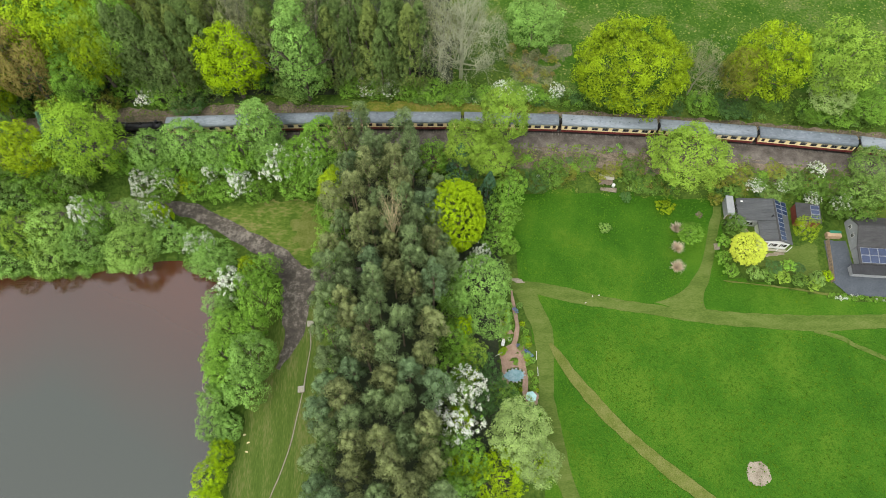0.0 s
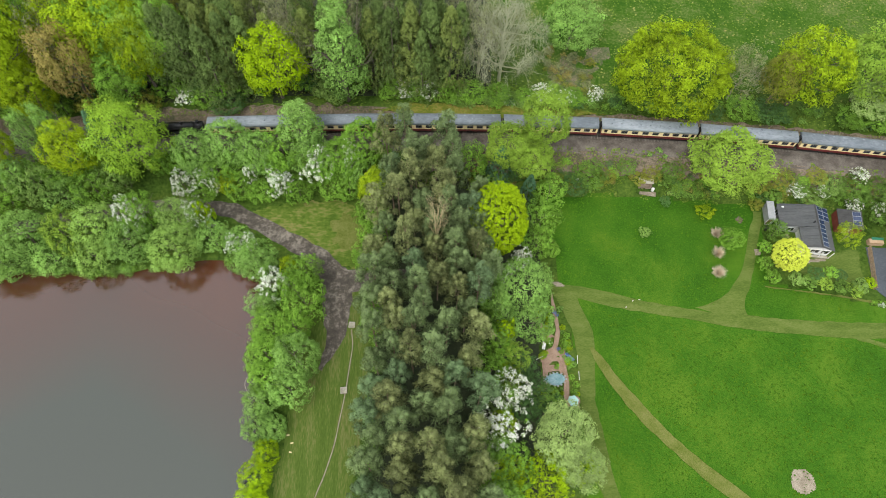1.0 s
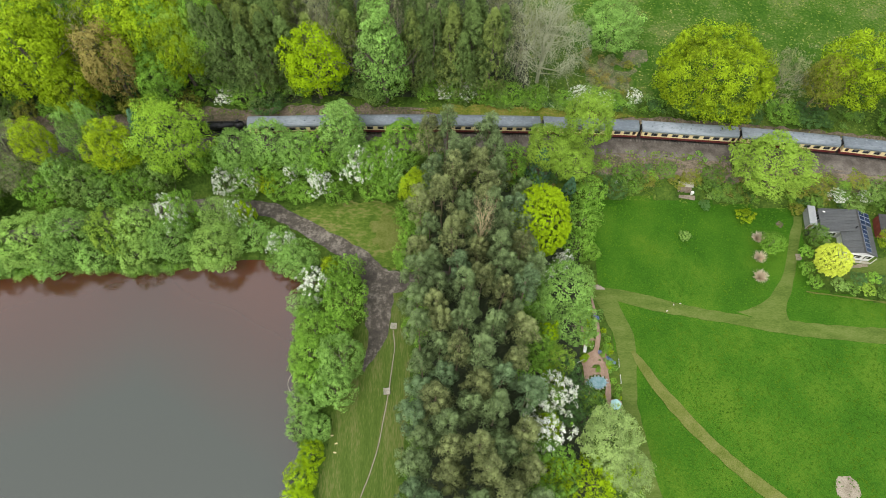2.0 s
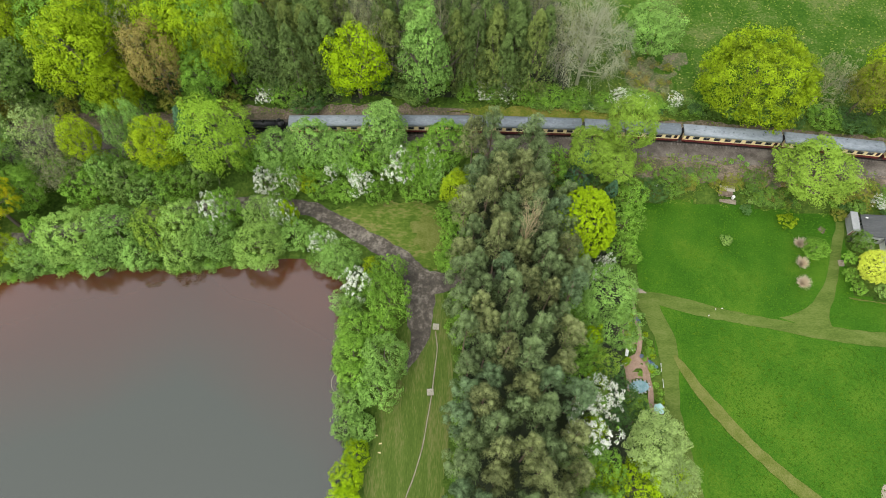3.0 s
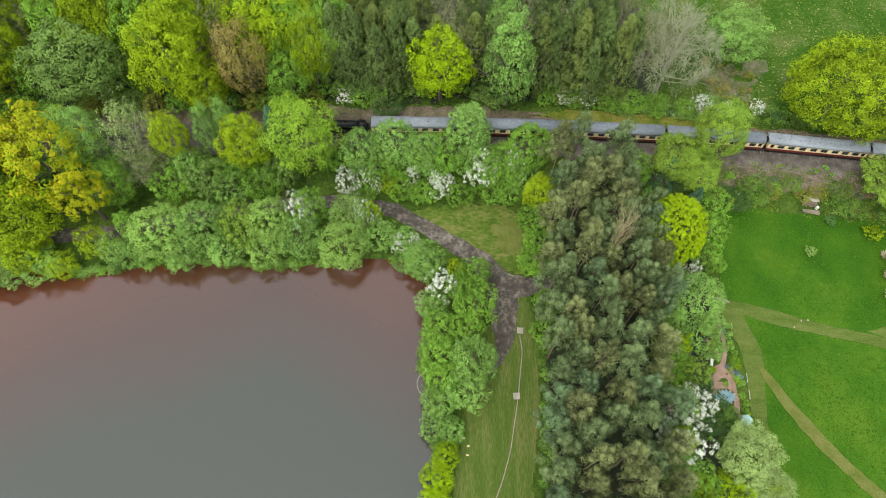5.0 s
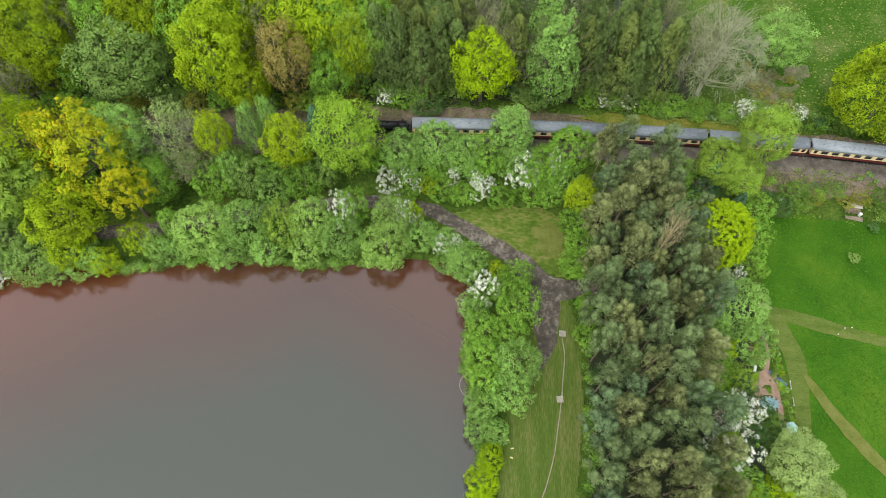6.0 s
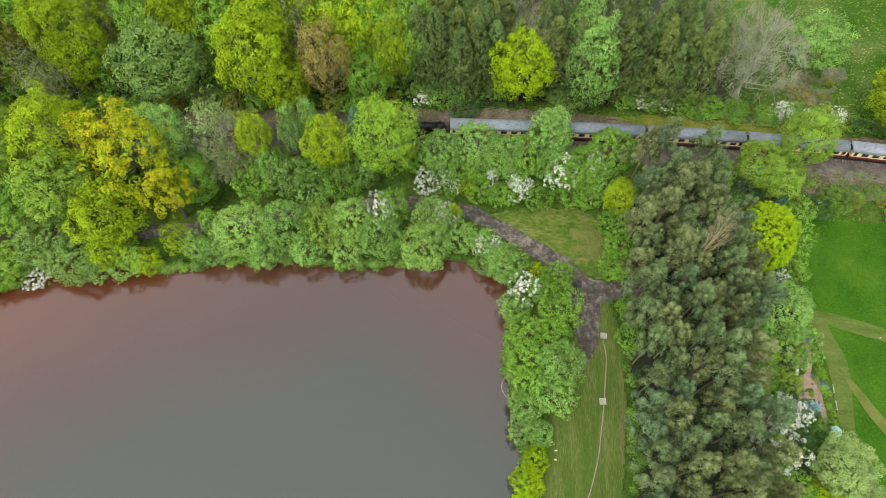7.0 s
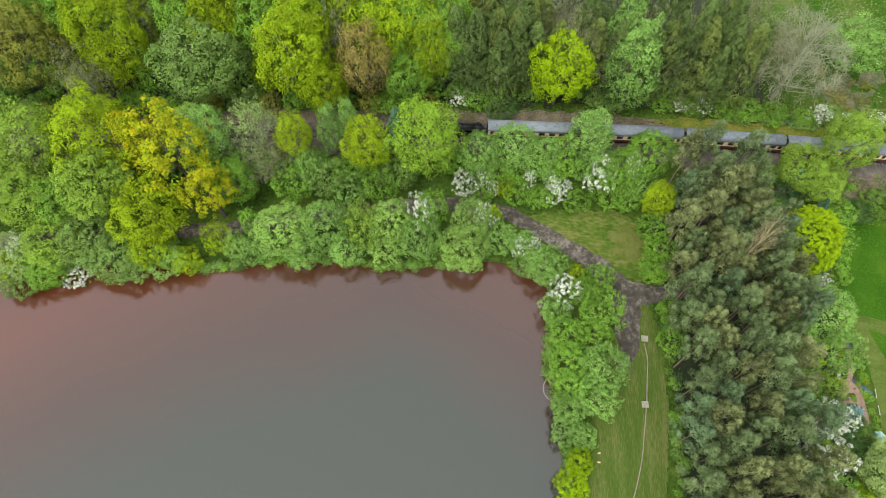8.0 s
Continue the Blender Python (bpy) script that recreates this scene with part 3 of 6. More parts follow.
TONE = {
    "lime": "fresh lime green", "spring": "clear spring green", "fresh": "fresh yellowish spring green", "bright": "vivid yellow green", "green": "mid green", "mint": "soft light green", "sage": "greyish green",
    "willow": "pale willow green", "pale": "pale greyish yellow green", "ash": "light yellowish green", "olive": "brownish olive", "copper": "coppery brown",
    "hedge": "deep green", "chartreuse": "bright yellowish green", "orange": "orange yellow spring", "amber": "amber and green", "yellow": "yellowish lime", "gold": "bright golden yellow", "dark": "dark evergreen",
    "grey": "sparse greyish", "white": "white blossom", "fir": "dark drooping", "larch": "brownish dark green", "blue": "dark bluish green", "pine": "grey green", "pine_blue": "bluish grey green", "pine_brown": "brownish grey green",
}
SHAPE = {
    "oak": ("broadleaf tree with a billowing clumped crown", "tree"), "open": ("broadleaf tree with an open crown coming into leaf", "tree"), "maple": ("spreading tree with layered sprays of leaves", "tree"), "dome": ("dense smoothly rounded tree", "tree"), "ball": ("small dense rounded tree", "tree"),
    "bush": ("leafy bush growing among others", "shrub"), "haw": ("hawthorn bush in full flower", "shrub"), "thin": ("open tree with visible branches", "tree"),
    "poplar": ("tall columnar tree beside the railway", "tree"), "conifer": ("tall narrow conifer at the wood's edge", "conifer"), "pine": ("tall pine with upright plumes of needles", "pine"),
}


def tree(kind, tone, x, y, high, radius):
    z = ground_z(x, y)
    if kind in ("bare", "twig"):
        ob = new("bare_tree" if kind == "bare" else "cut_shrub")
        ob.matrix_basis = pose(x, y, max(z, -0.3), 0, 0, rng.uniform(0, 360))
        k = high / 18 if kind == "bare" else radius
        me = link_mesh("branchwork" if kind == "bare" else "twig_ball", (BARE if radius > 5 else DEAD) if kind == "bare" else TWIGS, ob)
        if kind == "bare" and radius > 5:
            spray = link_mesh("twig_spray", SPRAY, ob, "haze of fine pale twigs", Matrix.Translation((0, 0, high * 0.14)))
            spray.scale = (radius / 8.5, radius / 8.5, high / 18)
            spray.material_slots[0].link, spray.material_slots[0].material = "OBJECT", LEAF["bare"]
        me.scale = (radius / 8.5, radius / 8.5, high / 18) if kind == "bare" else (k, k, high)
        return tagged(ob, "leafless tree with pale spreading branches" if kind == "bare" else "dry pinkish brown twiggy shrub on the grass", "tree" if kind == "bare" else "shrub")
    name, foot, (r0, h0), meshes = KIND["small" if kind == "bush" and radius < 2.1 else "large" if kind == "bush" and radius > 4.4 else "great" if kind == "oak" and radius > 9.3 else kind]
    ob = new(name)
    turn = rng.uniform(0, 360)
    ob.matrix_basis = pose(x, y, max(z, -0.25) - 0.05, 0, 0, turn)
    crown_h = high * (1 - foot)
    crown = link_mesh("crown", meshes[rng.integers(len(meshes))], ob, place=Matrix.Translation((0, 0, high * foot)))
    crown.scale = (radius / r0, radius / r0 * rng.uniform(0.9, 1.1), crown_h / h0)
    for s, c in zip(crown.material_slots, (tone, "lime" if tone == "orange" else "green")):
        s.link, s.material = "OBJECT", LEAF[c]
    t = kind if kind in TRUNK else "bush" if kind == "haw" else "oak"
    k = high * (0.8 if t in ("oak", "thin") else 0.95) / TRUNK_H[t]
    trunk = link_mesh("stem" if t == "bush" else "trunk", TRUNK[t][rng.integers(len(TRUNK[t]))], ob)
    trunk.scale = (k * min(1.2, radius / (0.55 * high)) if t == "bush" else k, k, k)
    return tagged(ob, f"{TONE[tone]} {SHAPE[kind][0]}", SHAPE[kind][1])


def thicket(name, label, plants, leafy=1.2):
    """Low growth nobody could count, joined into one mesh: plants as tone, x, y, height, radius."""
    tones = sorted({p[0] for p in plants})
    co, mats = [], []
    for tone, x, y, high, radius in plants:
        size = "tiny" if radius < leafy else "small"
        r0, h0 = KIND[size][2]
        me = KIND[size][3][rng.integers(4)]
        v = np.empty(3 * len(me.vertices), np.float32)
        me.vertices.foreach_get("co", v)
        a = rng.uniform(0, 6.28)
        v = v.reshape(-1, 3) @ np.array([[math.cos(a), math.sin(a), 0], [-math.sin(a), math.cos(a), 0], [0, 0, 1]])
        co.append(v * np.array([radius / r0, radius / r0, high / h0]) + np.array([x, y, ground_z(x, y) - 0.05]))
        mats += [tones.index(tone)] * (len(v) // 3)
    co = np.concatenate(co)
    me = bpy.data.meshes.new(name)
    c = len(co) // 3
    me.vertices.add(3 * c)
    me.vertices.foreach_set("co", co.astype(np.float32).ravel())
    me.loops.add(3 * c)
    me.loops.foreach_set("vertex_index", np.arange(3 * c, dtype=np.int32))
    me.polygons.add(c)
    me.polygons.foreach_set("loop_start", np.arange(0, 3 * c, 3, dtype=np.int32))
    for tone in tones:
        me.materials.append(LEAF[tone])
    me.polygons.foreach_set("material_index", np.array(mats, np.int32))
    me.update(calc_edges=True)
    return tagged(link_mesh(name, me), label, "undergrowth", kind="stuff")


# pine belt between the road and the meadow
belt = random.Random(11)
stood = []
for _ in range(6000):
    py = belt.uniform(-34, 47)
    px = belt.uniform(5.2, 24.5 - 5.0 * sstep(20, 46, py))
    room = belt.choice((3.4, 4.0, 4.7))
    if all((px - a) ** 2 + (py - c) ** 2 > room * room for a, c in stood):
        stood.append((px, py))
for px, py in stood:
    edge = sstep(8, 5, px)
    tree("pine", belt.choice(("pine", "pine", "pine", "pine_blue", "pine_brown", "pine_brown")), px, py, belt.uniform(14.5, 23) - 1.5 * sstep(5, -15, py) - 2.5 * edge, belt.uniform(2.4, 3.6))

for px, py in ((26.0, 20.6), (24.9, 24.2), (24.6, 27.6), (24.4, 31.2), (24.8, 34.6), (24.6, 17.2)):
    tree("pine", belt.choice(("pine", "pine_blue", "pine")), px, py, belt.uniform(15, 18), belt.uniform(2.6, 3.2))

# woods beyond the railway, row behind row
wood = random.Random(5)
for row, (depth, gap) in enumerate(((73, 8.0), (81, 8.5))):
    wx0 = -168 + row * 3
    while wx0 < -38 + 2 * row:
        kind, tone = wood.choice((("oak", "lime"), ("oak", "green"), ("oak", "green"), ("oak", "sage"), ("oak", "olive"), ("oak", "lime"), ("thin", "grey"), ("maple", "green")))
        tree(kind, tone, wx0 + wood.uniform(-2, 2), depth - 4 + wood.uniform(-2, 2), wood.uniform(19, 24), wood.uniform(5.0, 7.0))
        wx0 += gap
    while wx0 < 27 - 2 * row:
        kind, tone = wood.choice((("conifer", "fir"), ("conifer", "fir"), ("conifer", "larch"), ("conifer", "fir"), ("thin", "grey"), ("conifer", "larch")))
        tree(kind, tone, wx0 + wood.uniform(-1, 1), depth - 3 + wood.uniform(-2, 2), wood.uniform(18, 23), wood.uniform(3.6, 4.8))
        wx0 += gap * 0.55
for cx in (-38.5, -34.5, -30, -26, -22.5, 3.5, 7.5, 11.5, 15.5, 19.5):
    tree("conifer", wood.choice(("fir", "fir", "larch")), cx, 66.5 + wood.uniform(-1, 1), wood.uniform(19, 22), wood.uniform(4.0, 5.0))
thicket("bramble_thicket", "low green brambles at the foot of the woods", [(wood.choice(("green", "sage", "dark", "green")), ux + wood.uniform(-2, 2), rail_y(ux) + wood.uniform(9, 11.5), wood.uniform(2.5, 5), wood.uniform(2.0, 3.0)) for ux in range(-150, 24, 4)])
for ux in range(-150, -44, 4):
    tree("bush", wood.choice(("green", "sage", "olive", "green")), ux + wood.uniform(-2, 2), rail_y(ux) + wood.uniform(6.2, 7.4), wood.uniform(3.5, 5.5), wood.uniform(2.3, 3.0))
tree("bare", "bare", 16.6, 25.6, 22.5, 2.7)
thicket("bramble_thicket", "low green undergrowth along the pines' edge", [(wood.choice(("green", "sage", "hedge", "dark", "hedge")), 4.9 + wood.uniform(-0.5, 1.4), uy * 0.8 + wood.uniform(-0.5, 0.5), wood.uniform(0.4, 1.4), wood.uniform(0.6, 1.2)) for uy in range(-30, 25) if noise.noise((uy * 0.17, 0, 2)) > -0.1])
for ux in range(-150, -40, 6):
    tree("bush", wood.choice(("green", "sage", "lime", "green", "mint")), ux + wood.uniform(-2, 2), rail_y(ux) + wood.uniform(12, 15), wood.uniform(9, 13), wood.uniform(3.4, 4.3))
# undergrowth between the railway and the road, and beside the pines
for ux in range(-156, -124, 6):
    tree(wood.choice(("oak", "maple", "oak")), wood.choice(("green", "sage", "lime", "mint")), ux + wood.uniform(-2, 2), rail_y(ux) - wood.uniform(8, 10), wood.uniform(8, 12), wood.uniform(3.2, 4.4))
for ux in range(-150, -6, 5):
    tree("bush", wood.choice(("green", "sage", "green", "mint")), ux + wood.uniform(-2, 2), rail_y(ux) - wood.uniform(7.5, 9.5), wood.uniform(4, 7), wood.uniform(2.5, 3.6))
for uy in range(-26, 44, 4):
    if 17 < uy < 33:
        continue
    tree("bush", wood.choice(("green", "sage", "mint", "bright")), 28 + wood.uniform(-1.5, 1.5), uy, wood.uniform(4, 7), wood.uniform(2.3, 3.2))
for bx, by, bh in ((26.2, 20.5, 7), (26.6, 16.5, 6), (26.0, 24.5, 7), (26.4, 12.5, 6), (25.8, 28.5, 7.5)):
    tree("bush", wood.choice(("sage", "green", "hedge")), bx, by, bh, 2.7)
tree("oak", "olive", -127.7, 60.1, 21, 8.2)
tree("oak", "lime", -111.0, 64.7, 23, 10.0)
tree("thin", "grey", -114.2, 54.7, 17, 6.4)
tree("oak", "sage", -91.1, 59.1, 19, 9.3)
tree("oak", "lime", -88.9, 70.6, 21, 7.2)
tree("oak", "lime", -70.7, 60.6, 24, 8.2)
tree("oak", "lime", -65.5, 57.6, 15, 5.3)
tree("oak", "copper", -56.7, 61.2, 21, 5.5)
tree("oak", "lime", -50.0, 70.7, 23, 7.6)
tree("oak", "green", -48.1, 61.3, 14, 4.9)
tree("oak", "ash", -42.8, 66.8, 20, 5.3)
tree("conifer", "fir", -34.6, 66.2, 22, 4.6)
tree("conifer", "fir", -29.3, 63.1, 20, 4.4)
tree("conifer", "fir", -25.0, 70.2, 22, 4.9)
tree("conifer", "larch", -32.1, 71.4, 23, 4.2)
tree("oak", "bright", -16.9, 63.6, 18, 6.7)
tree("conifer", "fir", -11.6, 74.3, 22, 4.2)
tree("conifer", "larch", -21.4, 75.0, 20, 4.8)
tree("poplar", "mint", -2.6, 62.8, 25, 5.2)
tree("poplar", "mint", -4.3, 71.9, 25, 4.1)
tree("conifer", "fir", 5.2, 68.2, 22, 4.1)
tree("conifer", "fir", 10.2, 70.2, 23, 4.1)
tree("conifer", "fir", 15.6, 68.1, 22, 4.1)
tree("conifer", "fir", 13.7, 64.3, 18, 3.4)
tree("bare", "bare", 30.7, 68.4, 22, 9.7)
tree("oak", "mint", 46.9, 77.9, 13, 6.5)
tree("oak", "lime", 65.7, 63.1, 17, 11.7)
tree("thin", "grey", 81.0, 63.4, 15, 5.0)
tree("oak", "lime", 93.7, 61.7, 19, 7.6)
tree("oak", "olive", 88.4, 60.9, 15, 4.7)
tree("oak", "ash", 108.5, 62.8, 18, 8.4)
tree("oak", "green", 117.8, 56.4, 7, 4.8)
tree("oak", "pale", 109.7, 59.1, 8, 4.8)
tree("oak", "lime", -52.8, 70.2, 22, 9.1)
tree("conifer", "fir", -33.5, 75.2, 22, 5.3)
tree("conifer", "larch", -26.7, 67.7, 21, 4.6)
tree("conifer", "fir", -38.5, 67.8, 21, 5.1)
tree("oak", "lime", -43.7, 64.5, 20, 5.1)
tree("bush", "willow", -69.1, 27.0, 11.0, 6.1)
tree("bush", "mint", -61.4, 28.9, 11.0, 4.9)
tree("bush", "ash", -53.9, 29.2, 11.0, 4.2)
tree("bush", "willow", -48.8, 30.5, 10.5, 4.7)
tree("bush", "spring", -40.9, 33.7, 12.0, 3.0)
tree("bush", "mint", -42.6, 28.4, 8.0, 4.9)
tree("bush", "sage", -32.6, 31.7, 11.5, 4.6)
tree("bush", "willow", -33.7, 26.9, 8.0, 5.2)
tree("bush", "bright", -28.6, 33.7, 9.0, 1.8)
tree("bush", "mint", -27.0, 29.6, 7.0, 3.5)
tree("bush", "mint", -65.2, 23.9, 6.0, 3.9)
tree("bush", "mint", -56.8, 25.3, 6.0, 3.8)
tree("bush", "willow", -49.1, 25.9, 6.0, 3.8)
tree("bush", "mint", -73.2, 25.0, 6.0, 3.0)
tree("haw", "white", -43.0, 33.0, 11.0, 2.6)
tree("haw", "white", -30.0, 33.3, 9.0, 2.1)
tree("bush", "lime", -82.4, 25.2, 8.0, 3.1)
tree("bush", "willow", -78.8, 24.0, 7.0, 2.6)
tree("bush", "mint", -76.1, 23.2, 6.0, 3.0)
tree("bush", "spring", -76.3, 28.7, 9.0, 2.2)
tree("bush", "yellow", -87.8, 20.4, 5.0, 3.0)
tree("bush", "lime", -95.3, 22.3, 7.0, 4.9)
tree("bush", "mint", -91.9, 20.4, 5.0, 3.9)
tree("bush", "sage", -97.5, 18.8, 5.0, 3.5)
tree("bush", "ash", -113.8, 21.3, 9.0, 6.6)
tree("bush", "sage", -106.9, 22.1, 10.0, 5.6)
tree("bush", "sage", -101.5, 19.7, 8.0, 5.3)
tree("bush", "green", -114.9, 16.9, 6.0, 5.3)
tree("bush", "pale", -121.1, 17.8, 8.0, 5.7)
tree("bush", "lime", -121.1, 16.3, 6.0, 3.8)
tree("bush", "sage", -119.4, 13.8, 5.0, 4.0)
tree("haw", "white", -109.2, 16.4, 3.0, 2.6)
tree("haw", "white", -119.5, 19.5, 8.0, 1.9)
tree("oak", "lime", -95.7, 27.7, 14.0, 7.4)
tree("open", "orange", -92.3, 39.0, 21.0, 9.4)
tree("open", "orange", -84.0, 32.3, 17.0, 5.2)
tree("open", "orange", -99.8, 40.7, 18.0, 4.3)
tree("oak", "ash", -105.9, 31.6, 17.0, 7.5)
tree("maple", "lime", -108.5, 41.6, 19.0, 9.2)
tree("oak", "ash", -121.1, 39.0, 17.0, 7.7)
tree("oak", "ash", -122.1, 29.9, 14.0, 7.2)
tree("oak", "green", -112.9, 30.0, 12.0, 6.4)
tree("thin", "grey", -119.7, 37.9, 16.0, 5.5)
tree("maple", "mint", -86.7, 43.7, 17.0, 5.7)
tree("maple", "green", -81.3, 37.4, 12.0, 5.1)
tree("thin", "pale", -77.1, 45.8, 17.0, 5.3)
tree("thin", "grey", -74.9, 41.1, 12.0, 5.1)
tree("oak", "yellow", -69.3, 44.9, 15.0, 3.7)
tree("maple", "mint", -62.3, 47.2, 15.0, 2.8)
tree("maple", "mint", -58.4, 48.4, 16.0, 2.3)
tree("oak", "yellow", -54.9, 45.0, 15.0, 5.0)
tree("bush", "green", -69.7, 38.9, 9.0, 4.3)
tree("bush", "sage", -63.1, 40.6, 9.0, 4.3)
tree("bush", "mint", -57.9, 38.9, 7.0, 4.0)
tree("bush", "green", -52.1, 40.3, 9.0, 4.2)
tree("bush", "sage", -47.7, 42.9, 9.0, 3.5)
tree("bush", "mint", -66.6, 41.7, 10.0, 3.1)
tree("maple", "fresh", -43.1, 46.2, 19.0, 7.5)
tree("conifer", "blue", -48.8, 47.8, 15.0, 3.5)
tree("bush", "mint", -32.0, 46.7, 10.0, 5.1)
tree("bush", "mint", -25.5, 48.1, 11.0, 4.9)
tree("bush", "mint", -19.6, 46.9, 10.0, 4.5)
tree("bush", "green", -28.3, 45.0, 7.0, 4.0)
tree("bush", "green", -14.8, 47.8, 9.0, 4.0)
tree("poplar", "mint", -10.3, 50.0, 15.0, 4.4)
tree("bush", "mint", -8.9, 47.0, 8.0, 4.3)
tree("bush", "green", -3.4, 46.3, 8.0, 4.6)
tree("bush", "green", 2.0, 48.9, 10.0, 5.1)
tree("bush", "mint", 0.7, 44.9, 6.0, 3.7)
tree("haw", "white", -35.0, 41.8, 6.0, 2.6)
tree("haw", "white", -30.8, 43.5, 6.0, 1.8)
tree("haw", "white", -28.9, 41.8, 5.0, 1.2)
tree("bush", "yellow", -26.5, 42.4, 5.0, 2.2)
tree("bush", "spring", -31.4, 40.9, 4.0, 3.1)
tree("bush", "green", -23.3, 41.9, 5.0, 3.5)
tree("haw", "white", -21.4, 43.9, 6.0, 1.5)
tree("bush", "spring", -18.8, 41.4, 4.0, 3.1)
tree("haw", "white", -15.3, 42.0, 6.0, 2.4)
tree("haw", "white", -17.0, 43.9, 6.0, 1.4)
tree("bush", "green", -11.7, 41.2, 4.5, 3.3)
tree("haw", "white", -7.3, 44.9, 8.0, 3.5)
tree("haw", "white", -0.7, 46.7, 8.0, 1.9)
tree("bush", "green", -4.8, 42.3, 5.0, 3.3)
tree("bush", "spring", -1.3, 41.3, 6.0, 2.9)
tree("oak", "yellow", 4.3, 40.2, 9.0, 3.7)
tree("bush", "green", 3.7, 35.1, 6.0, 3.6)
tree("bush", "green", 4.2, 30.0, 6.0, 3.3)
tree("bush", "green", 3.2, 25.8, 3.0, 2.6)
tree("haw", "white", -23.0, 28.3, 5.0, 1.7)
tree("haw", "white", -20.1, 29.2, 5.0, 1.3)
tree("bush", "mint", -18.1, 24.7, 7.0, 4.0)
tree("bush", "mint", -22.4, 29.3, 5.0, 2.7)
tree("bush", "yellow", -12.0, 23.8, 5.0, 1.7)
tree("haw", "white", -14.2, 19.6, 7.0, 2.7)
tree("bush", "spring", -8.1, 21.9, 8.0, 3.1)
tree("bush", "spring", -7.8, 15.8, 9.0, 4.1)
tree("bush", "green", -10.2, 19.2, 7.0, 3.0)
tree("bush", "mint", -15.7, 16.0, 5.0, 3.2)
tree("bush", "spring", -13.5, 10.9, 6.0, 3.6)
tree("bush", "green", -9.2, 11.1, 7.0, 3.4)
tree("bush", "spring", -13.7, 5.9, 7.0, 3.5)
tree("bush", "mint", -7.8, 4.7, 10.0, 4.7)
tree("bush", "mint", -8.9, -0.1, 7.0, 3.7)
tree("bush", "mint", -13.7, -2.2, 6.0, 3.3)
tree("bush", "mint", -13.9, -6.1, 5.0, 2.9)
tree("bush", "mint", -11.1, -6.5, 4.0, 2.5)
tree("bush", "bright", -11.9, -10.7, 4.0, 2.2)
tree("bush", "bright", -13.1, -14.4, 4.0, 2.8)
tree("bush", "bright", -13.3, -18.4, 4.0, 3.0)
tree("bush", "spring", -13.4, 2.0, 6.0, 3.1)
tree("dome", "chartreuse", 28.1, 30.2, 18.5, 6.2)
tree("bush", "mint", -17.5, 24.3, 5, 3.0)
tree("bush", "mint", -21.6, 25.1, 4, 2.4)
tree("conifer", "blue", 35.4, 40.5, 9.0, 2.0)
tree("bush", "spring", 39.8, 40.2, 7.0, 3.5)
tree("bush", "spring", 37.5, 33.5, 8.0, 3.9)
tree("bush", "spring", 36.4, 28.6, 6.0, 3.4)
tree("bush", "green", 39.6, 27.9, 3.0, 1.8)
tree("oak", "ash", 38.3, 50.2, 17.0, 5.2)
tree("oak", "ash", 31.2, 47.1, 12.0, 5.1)
tree("oak", "ash", 35.6, 45.8, 10.0, 4.7)
tree("bush", "spring", 24.1, 46.5, 8.0, 3.3)
tree("conifer", "blue", 29.7, 45.0, 11.0, 2.8)
tree("bush", "mint", 32.6, 18.9, 9.0, 5.8)
tree("bush", "mint", 27.2, 17.1, 8.0, 3.8)
tree("haw", "white", 32.8, 24.6, 7.6, 1.8)
tree("haw", "white", 29.4, 21.6, 6.8, 1.6)
tree("bush", "bright", 29.1, 10.3, 7.0, 1.9)
tree("bush", "mint", 34.3, 11.9, 8.0, 4.0)
tree("bush", "ash", 30.6, 5.2, 8.0, 2.5)
tree("bush", "green", 26.0, 2.8, 7.0, 3.1)
tree("bush", "green", 27.0, 8.5, 7.0, 3.1)
tree("haw", "white", 29.3, -0.8, 9.0, 3.2)
tree("haw", "white", 27.0, -5.6, 9.0, 4.0)
tree("oak", "pale", 37.4, -8.4, 9.0, 5.5)
tree("oak", "pale", 39.7, -13.1, 7.0, 4.5)
tree("bush", "bright", 40.5, -13.7, 5.0, 2.9)
tree("bush", "green", 28.7, -13.6, 7.0, 4.2)
tree("bush", "bright", 33.9, -15.5, 7.0, 4.3)
tree("bush", "green", 27.2, -17.2, 6.0, 3.6)
tree("bush", "sage", 24.5, -10.3, 7.0, 3.0)
tree("oak", "ash", 76.3, 44.7, 9.0, 8.6)
tree("bush", "dark", 31.5, 3.9, 5, 2.9)
tree("bush", "dark", 33.7, 0.0, 5, 2.9)
tree("bush", "hedge", 35.4, -1.6, 4.2, 2.5)
tree("bush", "dark", 34.9, -4.6, 4, 2.3)
tree("bush", "dark", 36.9, -2.6, 2.6, 1.8)
tree("bush", "dark", 31.5, -3.5, 6, 2.7)
tree("bush", "dark", 39.9, -4.8, 2.5, 1.9)
tree("bush", "dark", 33.4, 44.9, 5, 2.1)
tree("bush", "green", 3.8, 26.8, 4, 3.3)
tree("bush", "green", 5.8, 17.6, 4, 2.8)
tree("bush", "green", 5.6, 12.0, 4, 2.9)
tree("oak", "green", -132.8, 40.2, 16, 6.1)
tree("bush", "green", -131.9, 30.2, 12, 6.8)
tree("bush", "lime", -135.6, 16.4, 8, 5.1)
tree("bush", "mint", 63.7, 50.1, 0.6, 0.55)
tree("bush", "mint", 64.8, 48.3, 0.6, 0.55)
tree("bush", "mint", 61.6, 48.8, 0.6, 0.55)
tree("bush", "mint", 64.0, 49.5, 0.6, 0.55)
tree("ball", "gold", 86.0, 25.9, 6, 3.6)
tree("bush", "hedge", 48.7, 44.4, 5, 3.5)
tree("bush", "dark", 45.8, 42.8, 4, 2.8)
